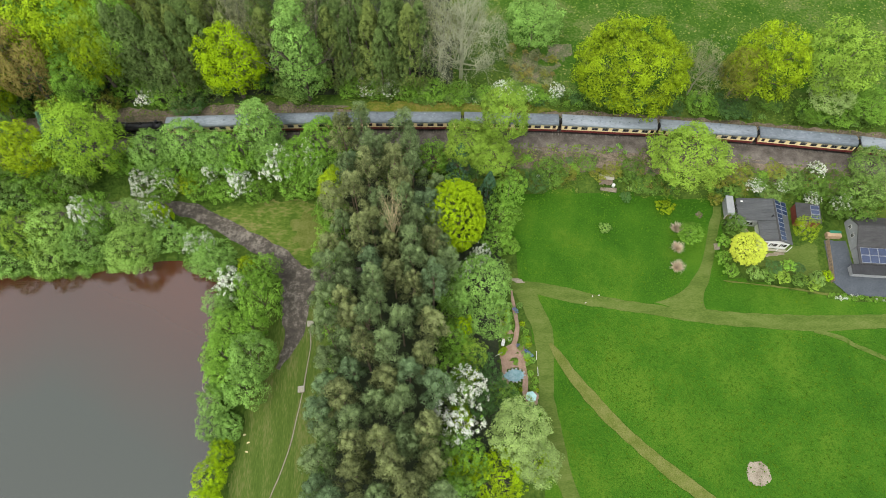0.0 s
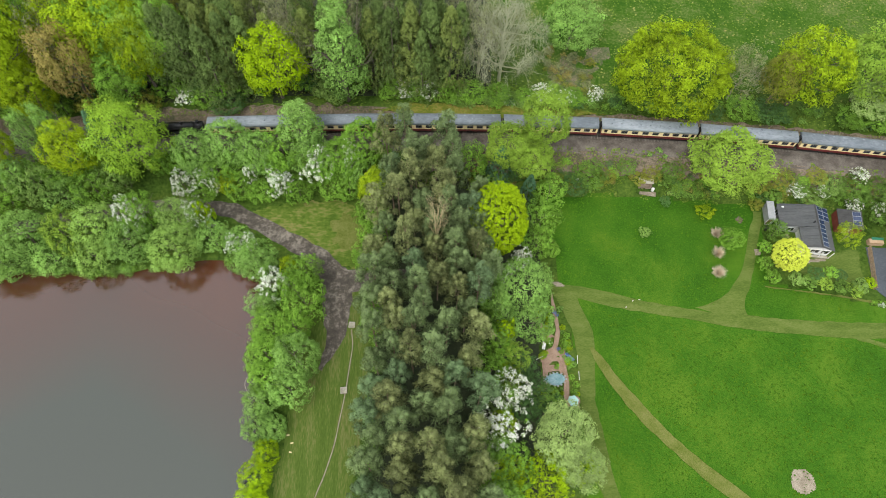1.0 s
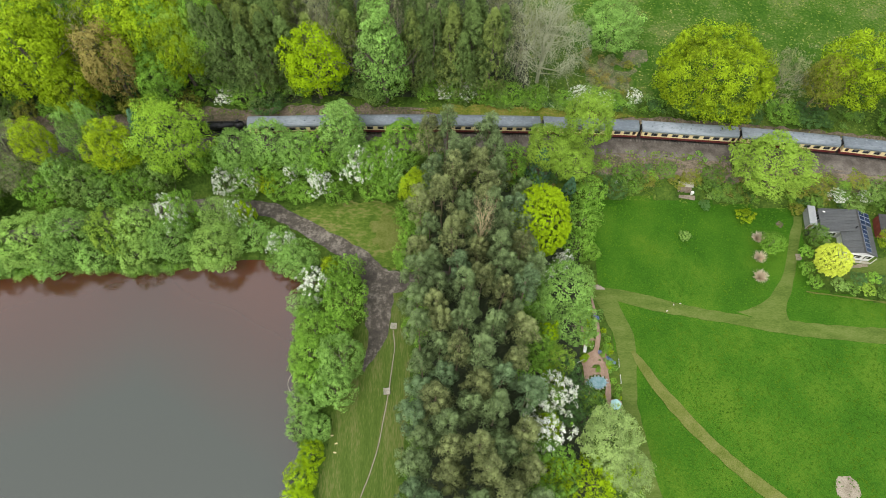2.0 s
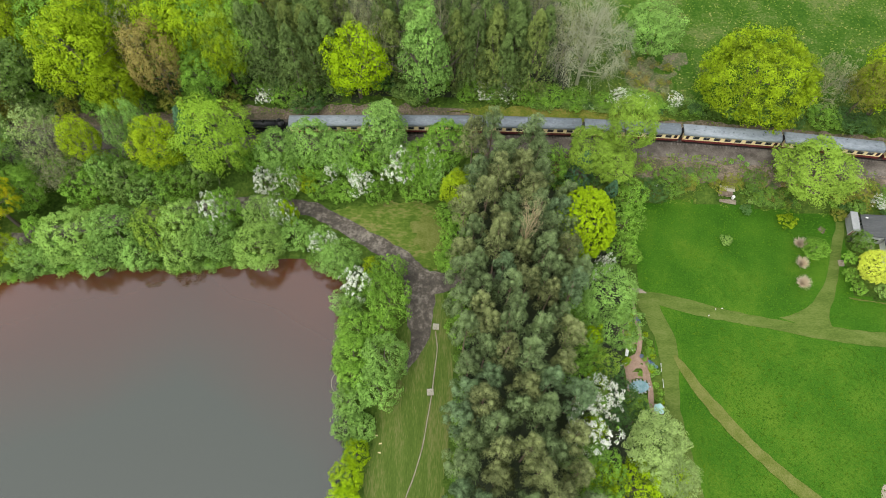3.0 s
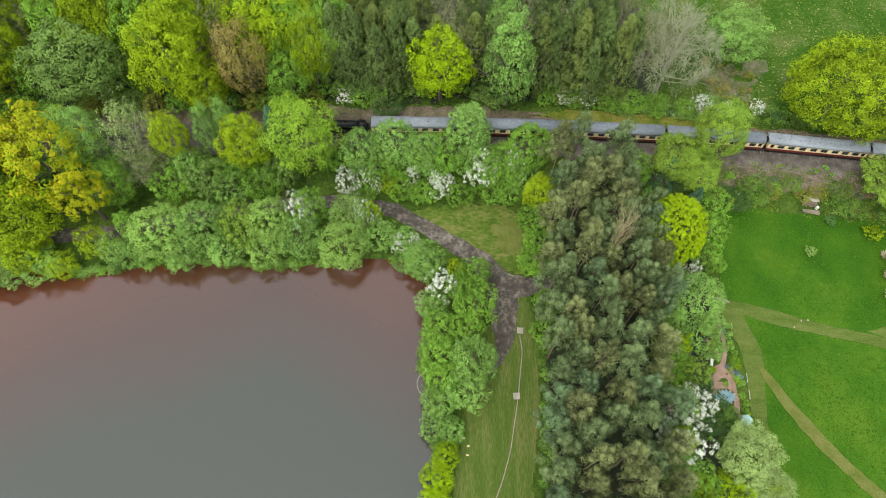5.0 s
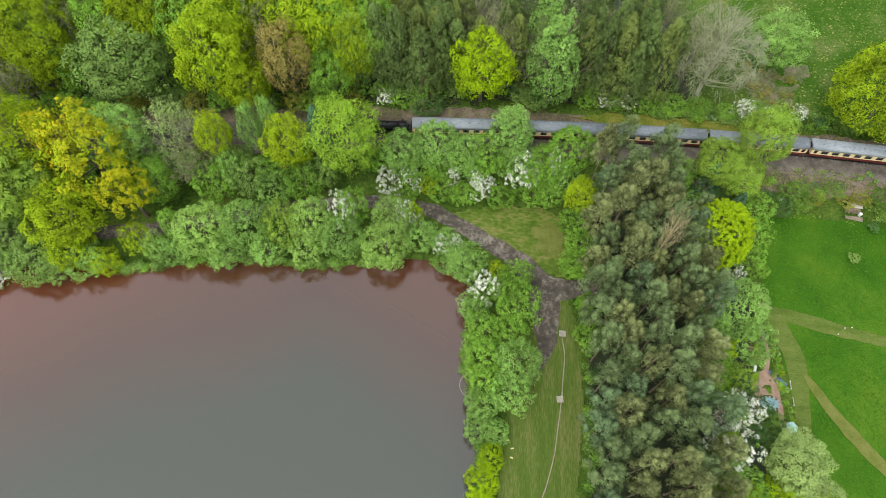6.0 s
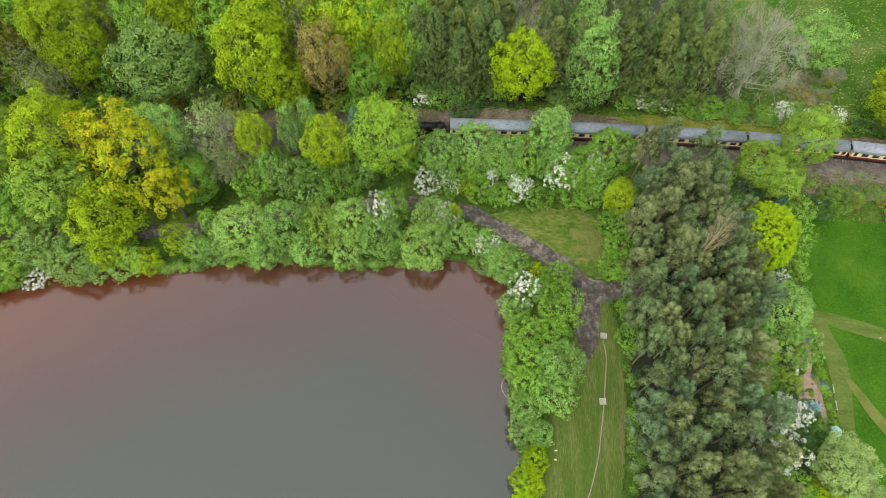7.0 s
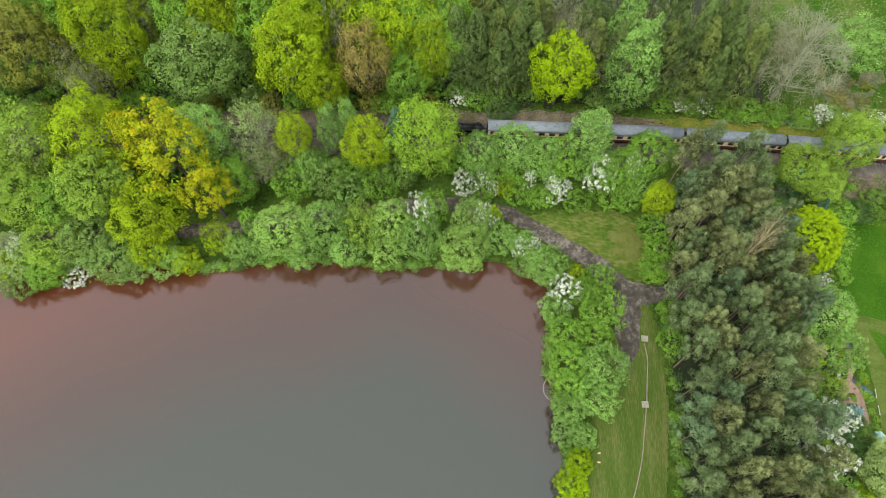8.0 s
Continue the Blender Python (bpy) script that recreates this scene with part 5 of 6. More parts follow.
def bungalow():
    ob = new("bungalow")
    bm = bmesh.new()
    box(bm, -3.35, 7.25, 0, 7.0, 5.0, 2.35)
    part("wall", bm, RENDER, ob, "pale grey walls")
    bm = bmesh.new()
    box(bm, -0.2, 2.45, 0, 5.6, 4.55, 2.3)
    part("wall", bm, WHITE, ob, "white boarded walls")
    part("gable", solid(bmesh.new(), [(0.25, 2.2), (0.25, 2.25), (0.2, 2.25), (0.2, 2.2)], -3, 2.6), WHITE, ob)
    rz, we, ee = 3.55, 2.75, 2.35
    bm = slab(bmesh.new(), [(-7.2, 4.7, we - 0.25), (0, 4.7, rz), (0, 10, rz), (-7.2, 10, we - 0.25)], 0.14)
    part("roof", bm, SLATE, ob, "grey felt roof of the north wing")
    bm = slab(bmesh.new(), [(-3.5, 0, we + 0.15 - 0.2), (0, 0, rz), (0, 4.69, rz), (-3.5, 4.69, we + 0.15 - 0.2)], 0.14)
    part("roof", bm, SLATE, ob, "grey felt roof of the south wing")
    bm = slab(bmesh.new(), [(0.01, 0, rz), (3.1, 0, ee), (3.1, 10, ee), (0.01, 10, rz)], 0.14)
    part("roof", bm, SLATE, ob, "grey felt roof facing east")
    bm = bmesh.new()
    box(bm, 0, 5, rz - 0.04, 0.3, 10.1, 0.1, 0.03)
    part("ridge_cap", bm, TILE, ob)
    for k in range(13):
        y = 0.35 + 0.775 * k
        x0, z0 = (-7.2, we - 0.25) if y > 4.7 else (-3.5, we - 0.05)
        bm = bmesh.new()
        tube(bm, (x0, y, z0 + 0.02), (-0.1, y, rz + 0.02), 0.035, 0.035, 4)
        part("roof_seam", bm, SLATE, ob)
    d = Vector((3.1, 0, ee - rz))
    for k in range(3):
        for c in range(2):
            solar(ob, Vector((0.18, 9.75 - k * 1.03, rz)) + d.normalized() * (0.05 + 1.5 * c) + Vector((0, 0, -0.06)), d, (0, -1, 0), (1.4, 0.98))
    for k in range(6):
        solar(ob, Vector((0.18, 6.5 - k * 1.03, rz - 0.06)) + d.normalized() * 0.05, d, (0, -1, 0), (1.45, 0.98))
    for x, w, t in ((-2.0, 0.9, REDWOOD), (-0.4, 1.6, None), (1.6, 1.4, None)):
        opening(ob, x, 0.16, 0.3 if t else 0.9, w, 0.06, 1.9 if t else 1.1, "door" if t else "window", t)
    for y in (6.0, 8.4):
        opening(ob, -6.86, y, 0.9, 0.06, 1.3, 1.1)
    opening(ob, -4.6, 4.74, 0.9, 1.4, 0.06, 1.1)
    for x in (-3.4, -1.2, 0.8, 2.9):
        bm = bmesh.new()
        box(bm, x, -0.35, 0, 0.12, 0.12, 2.25)
        part("porch_post", bm, WHITE, ob)
    bm = bmesh.new()
    box(bm, -0.2, -0.25, 0.02, 6.0, 0.5, 0.12)
    part("porch_step", bm, PALE_STONE, ob)
    bm = bmesh.new()
    tube(bm, (-0.8, 5.6, 3.1), (-0.8, 5.6, 4.1), 0.12, 0.12, 10)
    part("flue", bm, BLACK, ob)
    bm = bmesh.new()
    box(bm, -6.2, 9.1, 2.72, 0.5, 0.3, 0.12, 0.02)
    part("roof_light", bm, WHITE, ob)
    return tagged(ob, "low bungalow with grey felt roof and solar panels", "bungalow")


def set_down(ob, x, y, turn=0.0, dz=0.0):
    ob.matrix_basis = pose(x, y, ground_z(x, y) + dz, 0, 0, turn)
    return ob


b = bungalow()
b.matrix_basis = pose(93.2, 27.7, ground_z(93, 30) - 0.05, 0, 0, -7.5)


def shed(name, w, d, h, roof, panels, label, wallmat):
    ob = new(name)
    bm = bmesh.new()
    box(bm, 0, 0, 0, w - 0.3, d - 0.3, h)
    part("wall", bm, wallmat, ob)
    bm = slab(bmesh.new(), [(-w / 2, -d / 2, h + 0.1), (w / 2, -d / 2, h + 0.1), (w / 2, d / 2, h + 0.45), (-w / 2, d / 2, h + 0.45)], 0.1)
    part("roof", bm, roof, ob)
    opening(ob, -0.3, -d / 2 + 0.16, 0.1, 0.85, 0.06, 1.85, "door", REDWOOD)
    for k in range(panels):
        solar(ob, Vector((w * 0.1, d / 2 - 0.4 - k * 1.02, h + 0.4 - k * 0.09)), (1, 0, 0), (0, -1, -0.086), (1.7, 0.96))
    return tagged(ob, label, "shed")


shed("garden_shed", 5.0, 4.3, 2.1, TILE, 3, "dark grey garden shed with three solar panels", REDWOOD).matrix_basis = pose(101.5, 34.6, ground_z(101, 34), 0, 0, -8)
shed("store_shed", 1.5, 4.4, 2.0, RENDER, 0, "narrow pale grey metal store shed", RENDER).matrix_basis = pose(85.6, 36.6, ground_z(85.6, 36.6), 0, 0, -6)


def wheeled_bin(mat, label):
    ob = new("wheeled_bin")
    bm = bmesh.new()
    tube(bm, (0, 0, 0.05), (0, 0, 0.98), 0.3, 0.4, 4)
    part("body", bm, mat, ob)
    bm = bmesh.new()
    box(bm, 0, 0, 0.98, 0.62, 0.66, 0.07, 0.03)
    part("lid", bm, mat, ob)
    for s in (-0.22, 0.22):
        bm = bmesh.new()
        tube(bm, (s, 0.3, 0.1), (s + 0.06, 0.3, 0.1), 0.1, 0.1, 10)
        part("wheel", bm, BLACK, ob)
    return tagged(ob, label, "bin")


for x, y, m, label in ((84.6, 33.4, BLACK, "black wheeled bin beside the store shed"), (85.5, 33.3, PALE_STONE, "pale wheeled bin beside the store shed"), (86.4, 33.6, BLACK, "black wheeled bin near the bungalow's corner")):
    set_down(wheeled_bin(m, label), x, y, 12)


def garden_table():
    ob = new("garden_table")
    for k in range(5):
        bm = bmesh.new()
        box(bm, 0, -0.36 + 0.18 * k, 0.7, 1.3, 0.16, 0.03)
        part("slat", bm, WOOD, ob)
    for x in (-0.55, 0.55):
        for y in (-0.3, 0.3):
            bm = bmesh.new()
            box(bm, x, y, 0, 0.06, 0.06, 0.7)
            part("leg", bm, WOOD, ob)
    return tagged(ob, "weathered wooden garden table in the bungalow's corner", "table")


set_down(garden_table(), 88.2, 31.6, 20)


def house():
    ob = new("house")
    w = 16
    bm = bmesh.new()
    box(bm, w / 2, 3.2, 0, w, 6.4, 2.7)
    main = part("wall", bm, RENDER, ob, "pale grey rendered walls")
    bm = bmesh.new()
    a = [bm.verts.new(v) for v in ((0, 0.0, 2.7), (0, 6.4, 2.7), (0, 3.4, 4.45))]
    b2 = [bm.verts.new((v.co.x + 0.25, v.co.y, v.co.z)) for v in a]
    for k in range(3):
        bm.faces.new((a[k], a[(k + 1) % 3], b2[(k + 1) % 3], b2[k]))
    bm.faces.new(a)
    bm.faces.new(b2[::-1])
    bmesh.ops.recalc_face_normals(bm, faces=bm.faces[:])
    part("gable", bm, RENDER, ob)
    part("roof", slab(bmesh.new(), [(-0.25, -0.35, 2.6), (w, -0.35, 2.6), (w, 3.4, 4.6), (-0.25, 3.4, 4.6)], 0.15), TILE, ob, "dark tiled roof slope")
    part("roof", slab(bmesh.new(), [(-0.25, 3.41, 4.6), (w, 3.41, 4.6), (w, 6.8, 2.6), (-0.25, 6.8, 2.6)], 0.15), TILE, ob, "dark tiled roof slope")
    bm = bmesh.new()
    box(bm, w / 2, 3.4, 4.55, w + 0.3, 0.3, 0.12, 0.04)
    part("ridge_tile", bm, TILE, ob)
    bm = bmesh.new()
    box(bm, w / 2 - 0.1, -1.85, 0, w - 0.4, 3.6, 1.85)
    part("wall", bm, RENDER, ob, "grey extension walls")
    part("roof", slab(bmesh.new(), [(-0.2, -3.9, 1.95), (w, -3.9, 1.95), (w, -0.36, 2.55), (-0.2, -0.36, 2.55)], 0.14), TILE, ob, "sloping extension roof")
    d = Vector((0, -3.54, -0.6)).normalized()
    for k in range(8):
        for r in range(2):
            solar(ob, Vector((0.3 + 1.75 * k, -0.5, 2.5)) + d * (1.62 * r), (1, 0, 0), d, (1.68, 1.55))
    bm = bmesh.new()
    box(bm, w / 2 - 0.9, -4.9, 0, w + 1.2, 1.9, 1.4)
    part("wall", bm, RENDER, ob, "low lean to wall")
    part("roof", slab(bmesh.new(), [(-1.8, -6.0, 1.5), (w - 0.9, -6.0, 1.5), (w - 0.9, -3.93, 1.8), (-1.8, -3.93, 1.8)], 0.12), SHADED_DARKFELT, ob, "flat dark lean to roof, shade included in its colour")
    opening(ob, -0.02, 4.6, 1.5, 0.06, 0.7, 0.9)
    opening(ob, -0.02, 2.6, 1.5, 0.06, 0.7, 0.9)
    return tagged(ob, "grey rendered house with dark roofs and solar panels", "house")


house().matrix_basis = pose(109.6, 27.2, ground_z(109, 27) - 0.1, 0, 0, -5)
patch("patio", [(104.6, 29.5), (109.2, 29.3), (109, 21.6), (126, 20), (126, 16.1), (106.5, 17.5), (103.8, 20.6)], PAVING, 0.12, "blue grey paved yard beside the house", cell=0.16, jag=0.0, category="paving")
patch("garden_lawn", [(88, 27.5), (92, 27.4), (102.6, 29), (102.2, 23), (99, 21.8), (91, 22.6)], MOWN, 0.08, "short mown garden lawn", cell=0.25, jag=0.3)
ribbon("garden_edge", [(81.9, 21.1, 0.35), (89.7, 20.0, 0.3), (97.4, 18.9, 0.35), (103.9, 17.4, 0.6)], MOWN_DRY, 0.1, "narrow yellowed grass edge of the garden", wobble=0.25)
patch("bare_soil", [(79, 36), (79.8, 36.6), (80.7, 35.8), (80, 34.9), (79.1, 35.1)], SOIL, 0.08, "round patch of bare soil in the grass", cell=0.2, jag=0.1)
patch("bare_soil", [(81.4, 29), (82.6, 29), (82.6, 27.8), (81.4, 27.7)], STRAW, 0.15, "pale worn patch beside the path", cell=0.2, jag=0.1)
patch("bare_soil", [(91.4, 26.6), (95.5, 27.2), (95.6, 26.5), (91.6, 26)], STRAW, 0.1, "bare bed below the bungalow wall", cell=0.2, jag=0.1)
patch("straw_patch", [(80.6 + 2.2 * math.cos(k * 0.5236), -15 + 2.1 * math.sin(k * 0.5236)) for k in range(12)], STRAW, 0.09, "round pale patch of dead grass in the meadow", cell=0.22, jag=0.3)
patch("bare_soil", [(49.8, 75.2), (52.1, 78.7), (56.1, 79.1), (57.6, 77.0), (54.9, 73.9), (51.5, 73.2)], THIN_GRASS, 0.09, "bare pinkish earth at the edge of the pasture", cell=0.4, jag=2.4)
patch("bare_soil", [(42.3, 71.5), (45.9, 75.6), (49.0, 74.0), (52.7, 71.8), (48.9, 66.5), (43.3, 67.4)], THIN_GRASS, 0.1, "thin worn grass under cut brushwood", cell=0.4, jag=3.2)

# garden fence of upright boards
fence = tagged(new("board_fence"), "brown timber board fence beside the paved yard", "fence")
bm = bmesh.new()
box(bm, 0, 0, 0, 0.14, 0.025, 1.5)
board = bpy.data.meshes.new("board")
bm.to_mesh(board)
bm.free()
board.materials.append(FENCEWOOD)
for k in range(46):
    t = k / 45
    fx, fy = 104.9 - 1.3 * t, 29.2 - 8.9 * t
    link_mesh("board", board, fence, place=pose(fx, fy, ground_z(fx, fy) - 0.05, 0, 0, 82 + rng.normal() * 1.5))
box_bin = new("timber_bin")
for k in range(5):
    bm = bmesh.new()
    box(bm, 0, -0.55, 0.02 + 0.2 * k, 2.9, 0.05, 0.18, 0.01)
    part("plank", bm, FENCEWOOD, box_bin)
bm = bmesh.new()
box(bm, 0, 0.0, 0, 2.9, 1.0, 0.98)
part("frame", bm, FENCEWOOD, box_bin)
bm = slab(bmesh.new(), [(-0.9, 0.25, 1.06), (1.5, 0.25, 1.06), (1.5, 0.75, 1.2), (-0.9, 0.75, 1.2)], 0.06)
part("lid", bm, material("green_tarpaulin", (0.01, 0.09, 0.05), (0.02, 0.14, 0.075), (0.04, 0.2, 0.11), scale=1, rough=0.6), box_bin, "green tarpaulin lid")
set_down(tagged(box_bin, "timber storage bin under a green tarpaulin", "storage bin"), 106.6, 30.4, -4)

# ---- the small garden beside the pines ----
ribbon("garden_path", [(39.2, 19.8, 0.5), (39.5, 16, 0.7), (39.8, 12.2, 0.8), (38.9, 9, 0.9), (37.2, 6.2, 1.1), (36.7, 3.5, 0.9), (37.2, 0.8, 0.8)], BARKCHIP, 0.1, "bark chip garden path", wobble=0.2)
ribbon("garden_path", [(37.6, 6.6, 0.9), (39.4, 6.8, 0.9), (40.4, 5.2, 0.9), (40.6, 2.2, 0.9), (40.4, -0.4, 1.1), (41.6, -1.2, 1.6)], BARKCHIP, 0.12, "bark chip garden path round the beds", wobble=0.2)
patch("garden_path", [(36.8, 11.6), (38.2, 11.4), (38.4, 10), (36.8, 9.8)], BARKCHIP, 0.11, "square of bark chips in the garden", cell=0.3, jag=0.2, category="path")
patch("garden_path", [(40.2, -0.2), (42.6, 0.2), (42.9, -2.4), (40.4, -2.8)], BARKCHIP, 0.14, "bark chips round the parasol", cell=0.2, jag=0.3, category="path")
patch("garden_path", [(37.2, 5.6), (40.2, 5.8), (40.2, 4.6), (37.4, 4.5)], BARKCHIP, 0.13, "bark chips beside the garden pond", cell=0.2, jag=0.3, category="path")
patch("worn_ground", [(38.4, 22.4), (39.8, 22.3), (42.5, 21.2), (40, 21.4)], STRAW, 0.17, "pale worn ground at the path's end", cell=0.25, jag=0.3)
patch("garden_path", [(36.5, 13.9), (38.0, 13.4), (39.0, 11.1), (36.5, 10.8)], BARKCHIP, 0.115, "bark chips round the garden bench", cell=0.2, jag=0.3, category="path")
patch("garden_path", [(36.3, 7.7), (38.5, 9.4), (40.9, 8.7), (41.0, 4.6), (39.5, 4.0), (39.5, 7.3), (37.5, 5.7), (37.0, 4.1), (36.1, 5.5)], BARKCHIP, 0.135, "bark chips between the beds", cell=0.2, jag=0.3, category="path")
plot = random.Random(3)


def off_lines(x, y, lines):
    best = 9.0
    for line in lines:
        for p, q in zip(line, line[1:]):
            t = min(max(((x - p[0]) * (q[0] - p[0]) + (y - p[1]) * (q[1] - p[1])) / ((q[0] - p[0]) ** 2 + (q[1] - p[1]) ** 2), 0), 1)
            best = min(best, math.hypot(x - p[0] - t * (q[0] - p[0]), y - p[1] - t * (q[1] - p[1])))
    return best


BEDS = []
while len(BEDS) < 85:
    x, y, r = plot.uniform(36, 42.6), plot.uniform(-2, 18), plot.uniform(0.3, 0.75)
    near = off_lines(x, y, ([(39.2, 19.8), (39.5, 16), (39.8, 12.2), (38.9, 9), (37.2, 6.2), (36.7, 3.5), (37.2, 0.8)], [(37.6, 6.6), (39.4, 6.8), (40.4, 5.2), (40.6, 2.2), (40.4, -0.4), (41.6, -1.2)]))
    if x < 40.3 + (18 - y) * 0.16 and near > r * 0.9 + 0.4 and math.hypot(x - 38.5, y - 3) > r + 1.6 and math.hypot(x - 41.1, y + 1.4) > 1.7 and math.hypot(x - 36.9, y - 9.2) > 1.1:
        BEDS.append((plot.choice(("spring", "bright", "green", "spring", "mint", "lime")), x, y, plot.uniform(0.35, 0.95), r))
thicket("garden_plants", "mixed low green plants filling the garden beds", BEDS, 0.2)
thicket("blue_flowers", "clumps of blue flowers in the garden beds", [("bluebell", x, y, 0.5, 0.38) for x, y in [(39.9, 15.4), (39.5, 15.9), (41.6, 7.2), (41.1, 7.6), (42.1, 6.7), (39.7, 8.7)]], 0.2)
bm = bmesh.new()
rim = [Vector((1.7 * math.cos(k * 0.4189) * (1 + 0.16 * math.sin(k * 0.8378 + 1)), 1.15 * math.sin(k * 0.4189) * (1 + 0.2 * math.cos(k * 0.4189)), 0.16)) for k in range(15)]
slab(bm, rim, 0.2)
pond = part("pond_water", bm, POOL)
pond_ob = new("garden_pond")
pond.parent = pond_ob
for k, r in enumerate(rim):
    bm = bmesh.new()
    bmesh.ops.create_icosphere(bm, subdivisions=1, radius=0.2, matrix=Matrix.Translation(r * 1.08) @ Matrix.Diagonal((1.2, 1, 0.6, 1)))
    part("edging_stone", bm, RENDER, pond_ob)
set_down(tagged(pond_ob, "small turquoise garden pond edged with pale stones", "garden pond"), 38.5, 3.0, 0)


def parasol():
    ob = new("garden_parasol")
    bm = bmesh.new()
    tip = bm.verts.new((0, 0, 2.45))
    rim = [bm.verts.new((1.05 * math.cos(k * math.pi / 3), 1.05 * math.sin(k * math.pi / 3), 2.0)) for k in range(6)]
    low = [bm.verts.new((v.co.x, v.co.y, 1.86)) for v in rim]
    for k in range(6):
        bm.faces.new((tip, rim[k], rim[(k + 1) % 6]))
        bm.faces.new((rim[k], low[k], low[(k + 1) % 6], rim[(k + 1) % 6]))
    canopy = part("canopy", bm, TEAL, ob, "pale teal six sided canopy")
    for k in range(6):
        bm = bmesh.new()
        tube(bm, (0, 0, 2.42), (1.03 * math.cos(k * math.pi / 3), 1.03 * math.sin(k * math.pi / 3), 1.97), 0.015, 0.015, 5)
        part("rib", bm, WHITE, canopy)
    bm = bmesh.new()
    tube(bm, (0, 0, 0), (0, 0, 2.5), 0.025, 0.025, 8)
    part("pole", bm, WHITE, ob)
    bm = bmesh.new()
    tube(bm, (0, 0, 0), (0, 0, 0.1), 0.28, 0.24, 12)
    part("base", bm, RENDER, ob)
    return tagged(ob, "pale teal garden parasol standing open on bark chips", "parasol")


set_down(parasol(), 41.1, -1.4, 12, 0.1)


def bench():
    ob = new("garden_bench")
    for k in range(4):
        bm = bmesh.new()
        box(bm, 0, -0.2 + 0.14 * k, 0.42, 1.3, 0.11, 0.04)
        part("slat", bm, WHITE, ob)
    for x in (-0.55, 0.55):
        for y in (-0.2, 0.22):
            bm = bmesh.new()
            box(bm, x, y, 0, 0.07, 0.07, 0.42)
            part("leg", bm, WHITE, ob)
    for k in range(3):
        bm = bmesh.new()
        box(bm, 0, 0.3, 0.52 + 0.13 * k, 1.3, 0.04, 0.1)
        part("back_slat", bm, WHITE, ob)
    return tagged(ob, "white slatted garden bench among the plants", "bench")


set_down(bench(), 36.9, 9.2, 75)
pot = new("plant_pot")
bm = bmesh.new()
tube(bm, (0, 0, 0), (0, 0, 0.42), 0.24, 0.34, 14)
part("pot", bm, WHITE, pot)
bm = bmesh.new()
tube(bm, (0, 0, 0.18), (0, 0, 0.44), 0.27, 0.27, 14)
part("soil", bm, COAL, pot, "black potting soil")
set_down(tagged(pot, "white round plant pot with dark soil", "plant pot"), 38.2, 9.9)
for x, y, turn in ((43.0, 6.6, 86), (43.0, 3.6, 88), (36.0, 7.0, 25)):
    rail = new("white_rail")
    bm = bmesh.new()
    box(bm, 0, 0, 0.35, 1.7, 0.06, 0.12, 0.01)
    part("board", bm, WHITE, rail)
    for s in (-0.7, 0.7):
        bm = bmesh.new()
        box(bm, s, 0, 0, 0.07, 0.07, 0.5)
        part("post", bm, WHITE, rail)
    set_down(tagged(rail, "low white timber rail at the garden's edge", "rail"), x, y, turn)



def path_stone():
    ob = new("path_stone")
    bm = bmesh.new()
    bmesh.ops.create_icosphere(bm, subdivisions=2, radius=0.15, matrix=Matrix.Diagonal((1.5, 0.9, 0.45, 1)))
    for v in bm.verts:
        v.co *= 1 + 0.25 * noise.noise(v.co * 4)
    part("stone", bm, PALE_STONE, ob)
    return tagged(ob, "pale flat stone lying on the mown path", "stone")


set_down(path_stone(), 56.4, 18.4, 10, 0.08)
set_down(path_stone(), 53.6, 16.9, 40, 0.08)
set_down(path_stone(), 55.1, 18.2, 70, 0.08)

# logs and slabs by the railway bank
pile = new("log_pile")
bm = bmesh.new()
tube(bm, (0, -0.5, 0), (0, 0.5, 0), 0.13, 0.12, 8)
log = bpy.data.meshes.new("log")
bm.to_mesh(log)
bm.free()
log.materials.append(WOOD)
for r in range(5):
    for k in range(9):
        link_mesh("log", log, pile, place=pose(-1.3 + 0.29 * k + 0.14 * (r % 2), rng.normal() * 0.08, 0.14 + 0.24 * r, 0, rng.uniform(0, 360), rng.normal() * 4))
bm = slab(bmesh.new(), [(-1.6, -0.1, 1.42), (1.5, -0.1, 1.42), (1.5, 1.1, 1.6), (-1.6, 1.1, 1.6)], 0.05)
part("cover", bm, PALE_STONE, pile, "pale sheet cover")
set_down(tagged(pile, "stack of split logs under a pale cover", "log pile"), 60.8, 43.2, -6)
bm = bmesh.new()
box(bm, 0, 0, 0, 3.4, 1.2, 0.16, 0.03)
part("paving_slab", bm, STRAW, new("slab_base"))
base = bpy.data.objects["slab_base"]
set_down(tagged(base, "pale worn slab on the grass before the logs", "slab"), 61.4, 42.0, -12, 0.02)
bin_ob = new("white_tub")
bm = bmesh.new()
tube(bm, (0, 0, 0), (0, 0, 0.7), 0.3, 0.34, 12)
part("tub", bm, WHITE, bin_ob)
set_down(tagged(bin_ob, "white plastic tub beside the logs", "tub"), 62.4, 42.5)
bin2 = new("white_sack")
bm = bmesh.new()
bmesh.ops.create_icosphere(bm, subdivisions=2, radius=0.42, matrix=Matrix.Translation((0, 0, 0.35)) @ Matrix.Diagonal((1, 0.8, 0.9, 1)))
part("sack", bm, WHITE, bin2, smooth=True)
set_down(tagged(bin2, "full white sack by the hedge", "sack"), 46.4, 44.6)


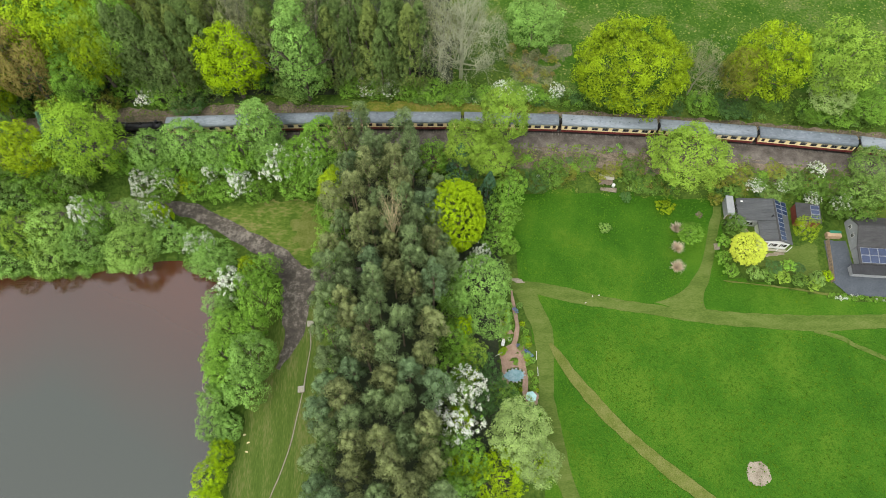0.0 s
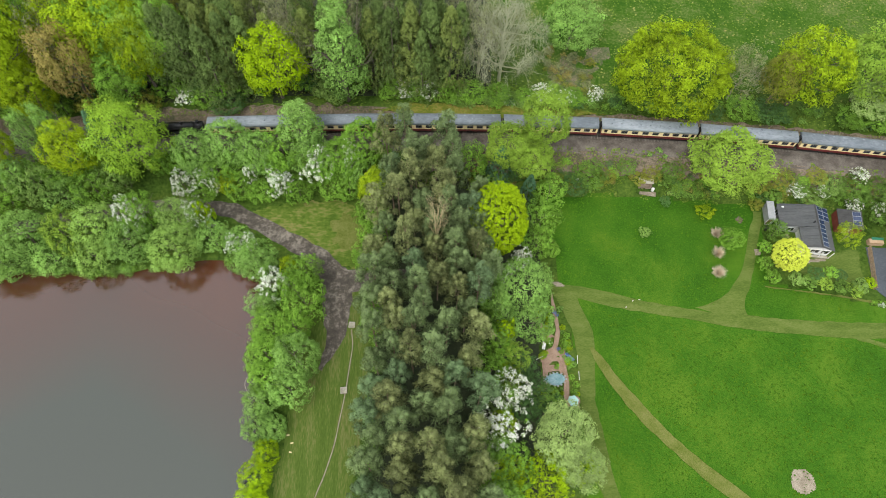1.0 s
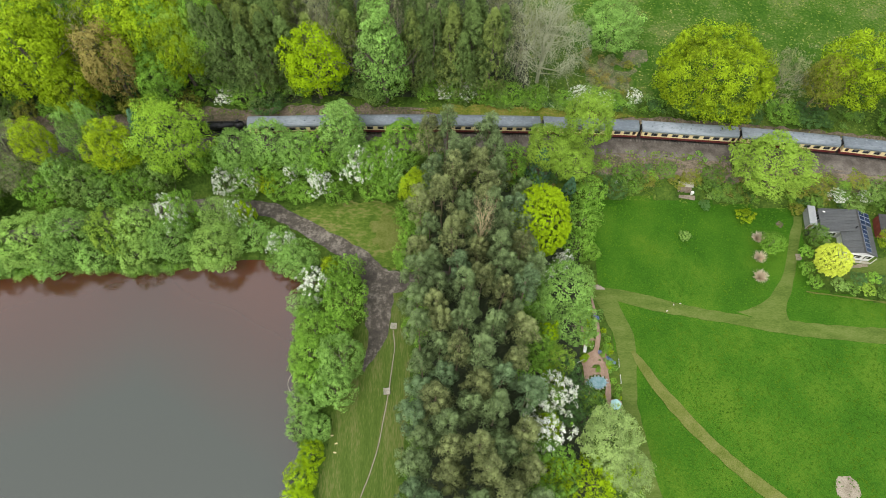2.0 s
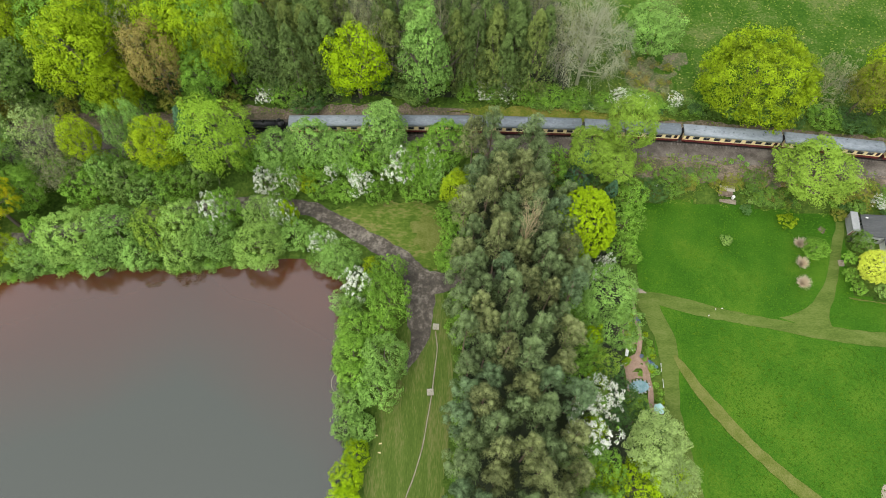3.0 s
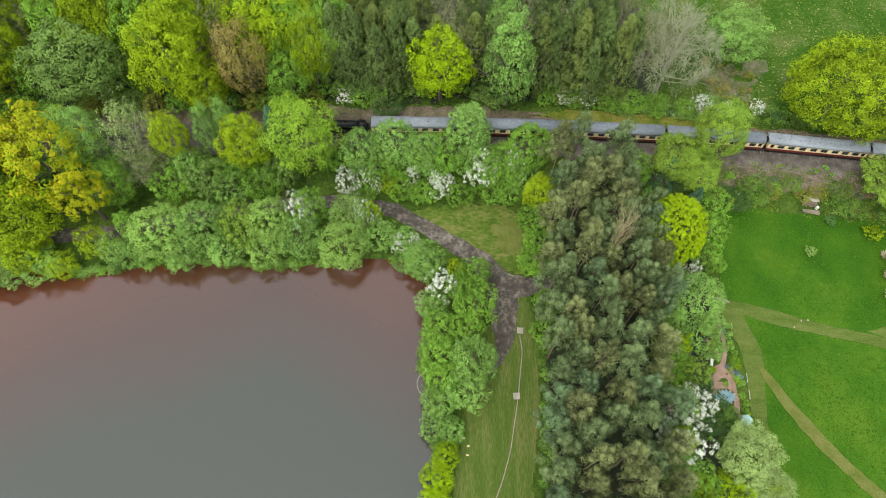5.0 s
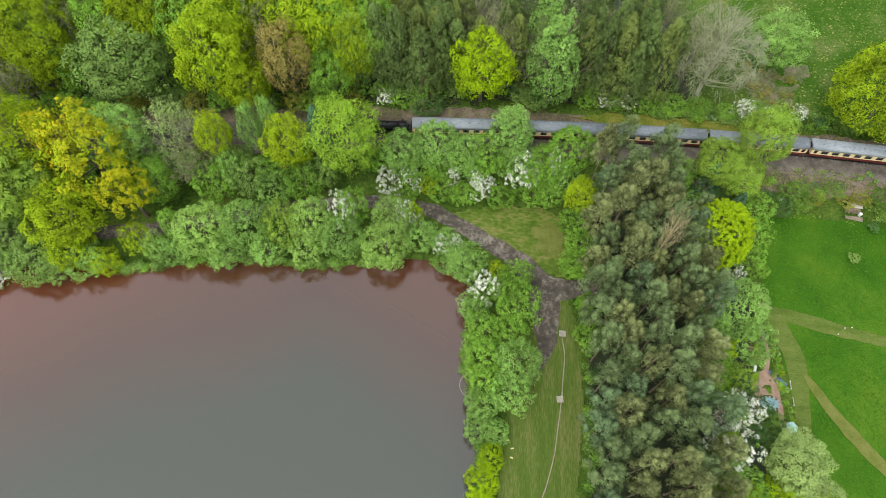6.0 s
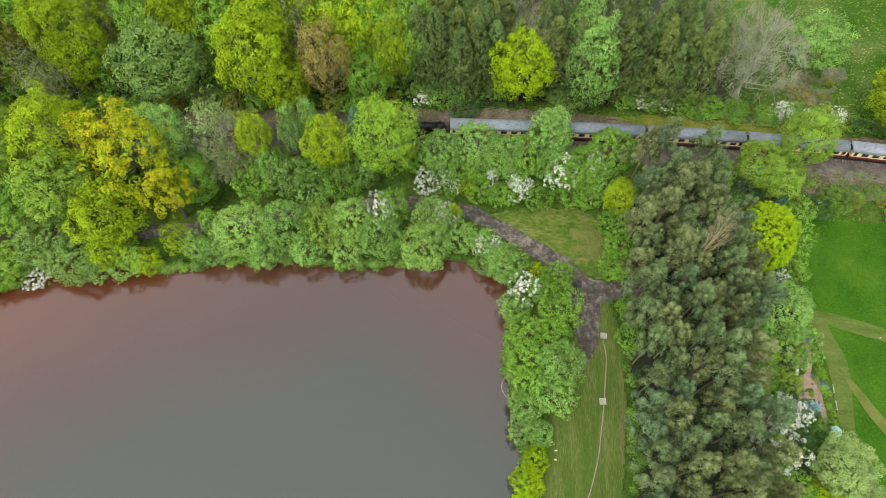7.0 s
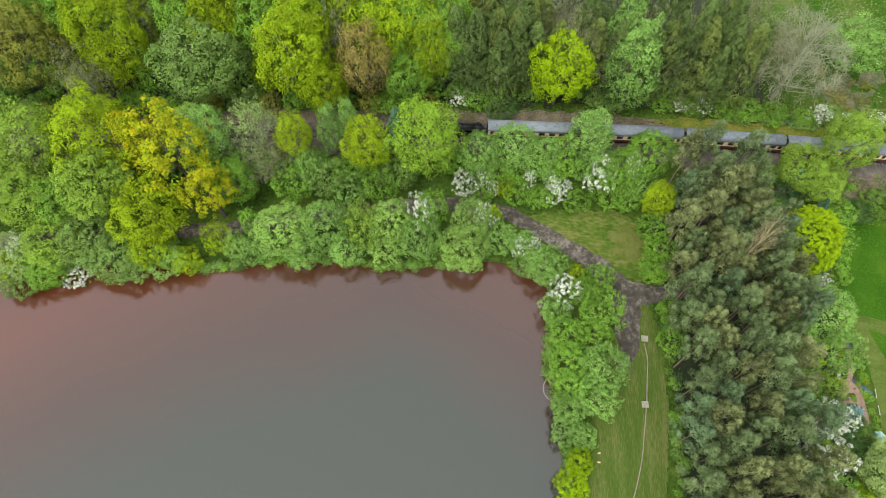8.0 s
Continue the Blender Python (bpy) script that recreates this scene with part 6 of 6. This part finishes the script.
# ---- verge by the pond ----
def marker_box():
    ob = new("timber_box")
    for k in range(6):
        bm = bmesh.new()
        box(bm, -0.5 + 0.2 * k, 0, 0.42, 0.17, 1.15, 0.05, 0.01)
        part("plank", bm, PALE_STONE, ob)
    for s in (-1, 1):
        bm = bmesh.new()
        box(bm, s * 0.5, 0, 0, 0.08, 1.0, 0.42)
        part("side", bm, WOOD, ob)
        bm = bmesh.new()
        box(bm, 0, s * 0.5, 0, 1.0, 0.08, 0.41)
        part("end", bm, WOOD, ob)
    return tagged(ob, "pale square timber box on the grass verge", "box", "boxes along the verge")


mb = set_down(marker_box(), 0.05, 0.2, 5)
copy_thing(mb, pose(0.75, 12.4, ground_z(0.75, 12.4), 0, 0, -3))
ribbon("kerb_strip", [(0.7, 11.6, 0.18), (1.1, 8.2, 0.18), (0.75, 4.5, 0.18), (0.35, 0.2, 0.18), (-0.3, -4.4, 0.18), (-1.1, -9.4, 0.18), (-2.4, -14.2, 0.18), (-3.6, -17.6, 0.18), (-8, -32, 0.18)], STRAW, 0.14, "thin pale stone edging curving along the verge", step=0.5, wobble=0.05, across=2)
ring = new("floating_ring")
verts, faces = [], []
for k in range(48):
    a = 2 * math.pi * k / 48
    for j in range(8):
        c = 2 * math.pi * j / 8
        r = 2.25 + 0.045 * math.cos(c)
        verts.append((r * math.cos(a), r * math.sin(a), 0.045 * math.sin(c)))
        faces.append((8 * k + j, 8 * ((k + 1) % 48) + j, 8 * ((k + 1) % 48) + (j + 1) % 8, 8 * k + (j + 1) % 8))
link_mesh("hoop", mesh_from("hoop", verts, faces, [PALE_STONE]), ring)
ring.matrix_basis = pose(-15.5, 1.8, 0.02)
tagged(ring, "thin pale hoop floating at the pond's edge", "hoop")
for x, y in ((-8.2, -8.7), (-8.3, -10.2), (-9.0, -7.4)):
    stone = new("marker_stone")
    bm = bmesh.new()
    box(bm, 0, 0, -0.03, 0.5, 0.22, 0.14, 0.03)
    part("stone", bm, CREAM, stone)
    set_down(tagged(stone, "small cream coloured stone lying in the grass", "stone"), x, y, rng.uniform(-20, 20), 0.05)

# ---- grass tufts ----
def tufts(name, count, x0, x1, y0, y1, keep, high, mat, label):
    xs, ys = rng.uniform(x0, x1, count), rng.uniform(y0, y1, count)
    ok = [k for k in range(count) if keep(xs[k], ys[k]) > 0.4]
    base = np.array([(xs[k], ys[k], ground_z(xs[k], ys[k]) + 0.06) for k in ok])
    c = len(base)
    h = high * rng.uniform(0.4, 1.3, (c, 1))
    a = rng.uniform(0, 6.28, c)
    lean = rng.normal(size=(c, 3)) * 0.5
    lean[:, 2] = 1
    v = []
    for k in range(3):
        d = np.stack([np.cos(a + 2.09 * k), np.sin(a + 2.09 * k), 0 * a], 1)
        v.append(base + d * h * 1.3)
    tip = base + lean * h
    co = np.concatenate([v[0], v[1], v[2], tip])
    i = np.arange(c)
    f = np.concatenate([np.stack([i + c * p, i + c * q, i + 3 * c], 1) for p, q in ((0, 1), (1, 2), (2, 0))])
    me = mesh_from(name, co.tolist(), f.tolist(), [mat])
    me.normals_split_custom_set_from_vertices([(0, 0, 1)] * len(co))
    return tagged(link_mesh(name, me), label, "grass", kind="stuff")


bank = random.Random(8)
SCRUB = []
while len(SCRUB) < 260:
    x, d, r = bank.uniform(18, 118), bank.uniform(6.8, 11.5), bank.uniform(0.35, 1.1)
    y = rail_y(x) - d
    if noise.noise((x * 0.12, y * 0.12, 3)) > -0.18 and not (57 < x < 66 and d > 8) and math.hypot(x - 46.4, y - 44.6) > 2:
        SCRUB.append((bank.choice(("green", "olive", "dark", "sage", "copper", "green", "ash")), x, y, r * bank.uniform(0.7, 1.4), r))
thicket("bank_scrub", "low tangled scrub on the railway bank", SCRUB)

edge = random.Random(21)
thicket("flower_border", "low green border sprinkled with white flowers along the yard", [(edge.choice(("green", "spring", "white", "green", "hedge")), 102.5 + 12 * k / 70 + edge.uniform(-0.2, 0.2), 17.5 - 0.1 * 12 * k / 70 + edge.uniform(-0.5, 0.5), edge.uniform(0.25, 0.6), edge.uniform(0.22, 0.42)) for k in range(71)])
SHORE = []
while len(SHORE) < 330:
    x, y, r = bank.uniform(-128, -12), bank.uniform(-24, 26), bank.uniform(0.5, 1.15)
    if -1.3 < lake_inside(x, y) < 0.15:
        SHORE.append((bank.choice(("mint", "green", "sage", "willow", "green")), x, y, r * bank.uniform(0.8, 1.5), r))
thicket("shore_growth", "low leafy growth overhanging the edge of the pond", SHORE)
HEDGE = []
while len(HEDGE) < 200:
    x, d, r = bank.uniform(20, 122), bank.uniform(6.2, 9.6), bank.uniform(0.6, 1.5)
    if noise.noise((x * 0.1, d * 0.2, 8)) > -0.12:
        HEDGE.append((bank.choice(("green", "dark", "sage", "mint", "hedge", "green", "white" if 36 < x < 56 and d > 7.4 else "hedge")), x, rail_y(x) + d, r * bank.uniform(0.7, 1.4), r))
thicket("verge_brambles", "tangled brambles and young shrubs along the far side of the railway", HEDGE)
BRUSH = [(bank.choice(("copper", "grey", "olive", "grey")), bank.uniform(40, 52), bank.uniform(65, 78), bank.uniform(0.3, 0.9), bank.uniform(0.5, 1.4)) for _ in range(45)]
thicket("cut_brushwood", "brown cut brushwood and dead stems on worn ground", BRUSH)

TUFT = leaf("tuft", (0.05, 0.135, 0.002), 0.2, (0.085, 0.165, 0.006))
WEED = leaf("weed", (0.13, 0.2, 0.018), 0.45, (0.30, 0.28, 0.10))
MEADOW_IN = poly_inside([(41, 23), (39, 40.5), (50, 42), (66, 41), (84, 39), (83, 22), (104, 17), (130, 13), (130, -30), (47.5, -30), (44, -10), (45, 5)], 0.3)


def on_path(x, y):
    """Metres off the mown ways."""
    best = 9.0
    for line, w in (WAY_A, 2.1), (WAY_B, 2.0), (WAY_C, 1.5), (WAY_D, 1.7):
        for p, q in zip(line, line[1:]):
            t = min(max(((x - p[0]) * (q[0] - p[0]) + (y - p[1]) * (q[1] - p[1])) / ((q[0] - p[0]) ** 2 + (q[1] - p[1]) ** 2), 0), 1)
            best = min(best, math.hypot(x - p[0] - t * (q[0] - p[0]), y - p[1] - t * (q[1] - p[1])) - w)
    return best


WAY_A = [(38.8, 21.5), (49.5, 18.8), (60.4, 16.3), (71.4, 14.4), (87.9, 12.7), (112.2, 12.1), (130, 12.1)]
WAY_B = [(41.7, 20.4), (44.2, 13.3), (44.7, 5.6), (44.6, -5.5), (45.8, -14.2), (50.0, -32.2)]
WAY_C = [(47.55, 6.75), (51.55, 0.55), (57.55, -6.75), (63.85, -12.75), (69.95, -17.85), (85.95, -31.85)]
WAY_D = [(83.6, 36.0), (81.9, 31.9), (80.2, 26.9), (78.0, 22.2), (75.6, 18.9), (73.9, 16.1)]
tufts("meadow_tufts", 16000, 39, 125, -26, 42, lambda x, y: min(MEADOW_IN(x, y), on_path(x, y)), 0.16, TUFT, "uneven tufts of fresh meadow grass")
tufts("bank_weeds", 9000, 8, 125, 36, 52, lambda x, y: 1 if 3.6 < rail_y(x) - y < 13 and noise.noise((x * 0.25, y * 0.25, 0)) > -0.12 else 0, 0.2, WEED, "weeds and dead grass on the railway bank")
tufts("verge_weeds", 9000, -120, 125, 52, 72, lambda x, y: 1 if 4.6 < y - rail_y(x) < 14 and noise.noise((x * 0.2, y * 0.2, 5)) > -0.1 else 0, 0.2, WEED, "weeds and long grass along the railway verge")
tufts("pasture_tufts", 5000, 28, 150, 64, 118, lambda x, y: 1, 0.2, WEED, "pale tufts of grass in the pasture")

FLOWER = leaf("flower", (0.55, 0.58, 0.45), 0.3)
tufts("cow_parsley", 900, 28, 38, 61, 65, lambda x, y: 1 - ((x - 33) / 4.5) ** 2 - ((y - 63) / 1.6) ** 2 + 0.4 * noise.noise((x, y, 0)), 0.4, FLOWER, "white cow parsley flowering on the verge")

# ---- sleepers, last ----
bm = bmesh.new()
box(bm, 0, 0, 0, 0.26, 2.6, 0.13, 0.015)
sleeper = bpy.data.meshes.new("sleeper")
bm.to_mesh(sleeper)
bm.free()
sleeper.materials.append(CREOSOTE)
sx = -128.0
while sx < 64:
    link_mesh("sleeper", sleeper, track, place=pose(sx, rail_y(sx), RAIL_Z - 0.01, 0, 0, -0.085 * (sx - 12) + rng.normal()))
    sx += 0.64
bm = bmesh.new()
while sx < 150:
    box(bm, sx, rail_y(sx), RAIL_Z - 0.01, 0.26, 2.6, 0.13)
    sx += 0.64
tagged(part("sleeper_run", bm, CREOSOTE, track), kind="stuff")
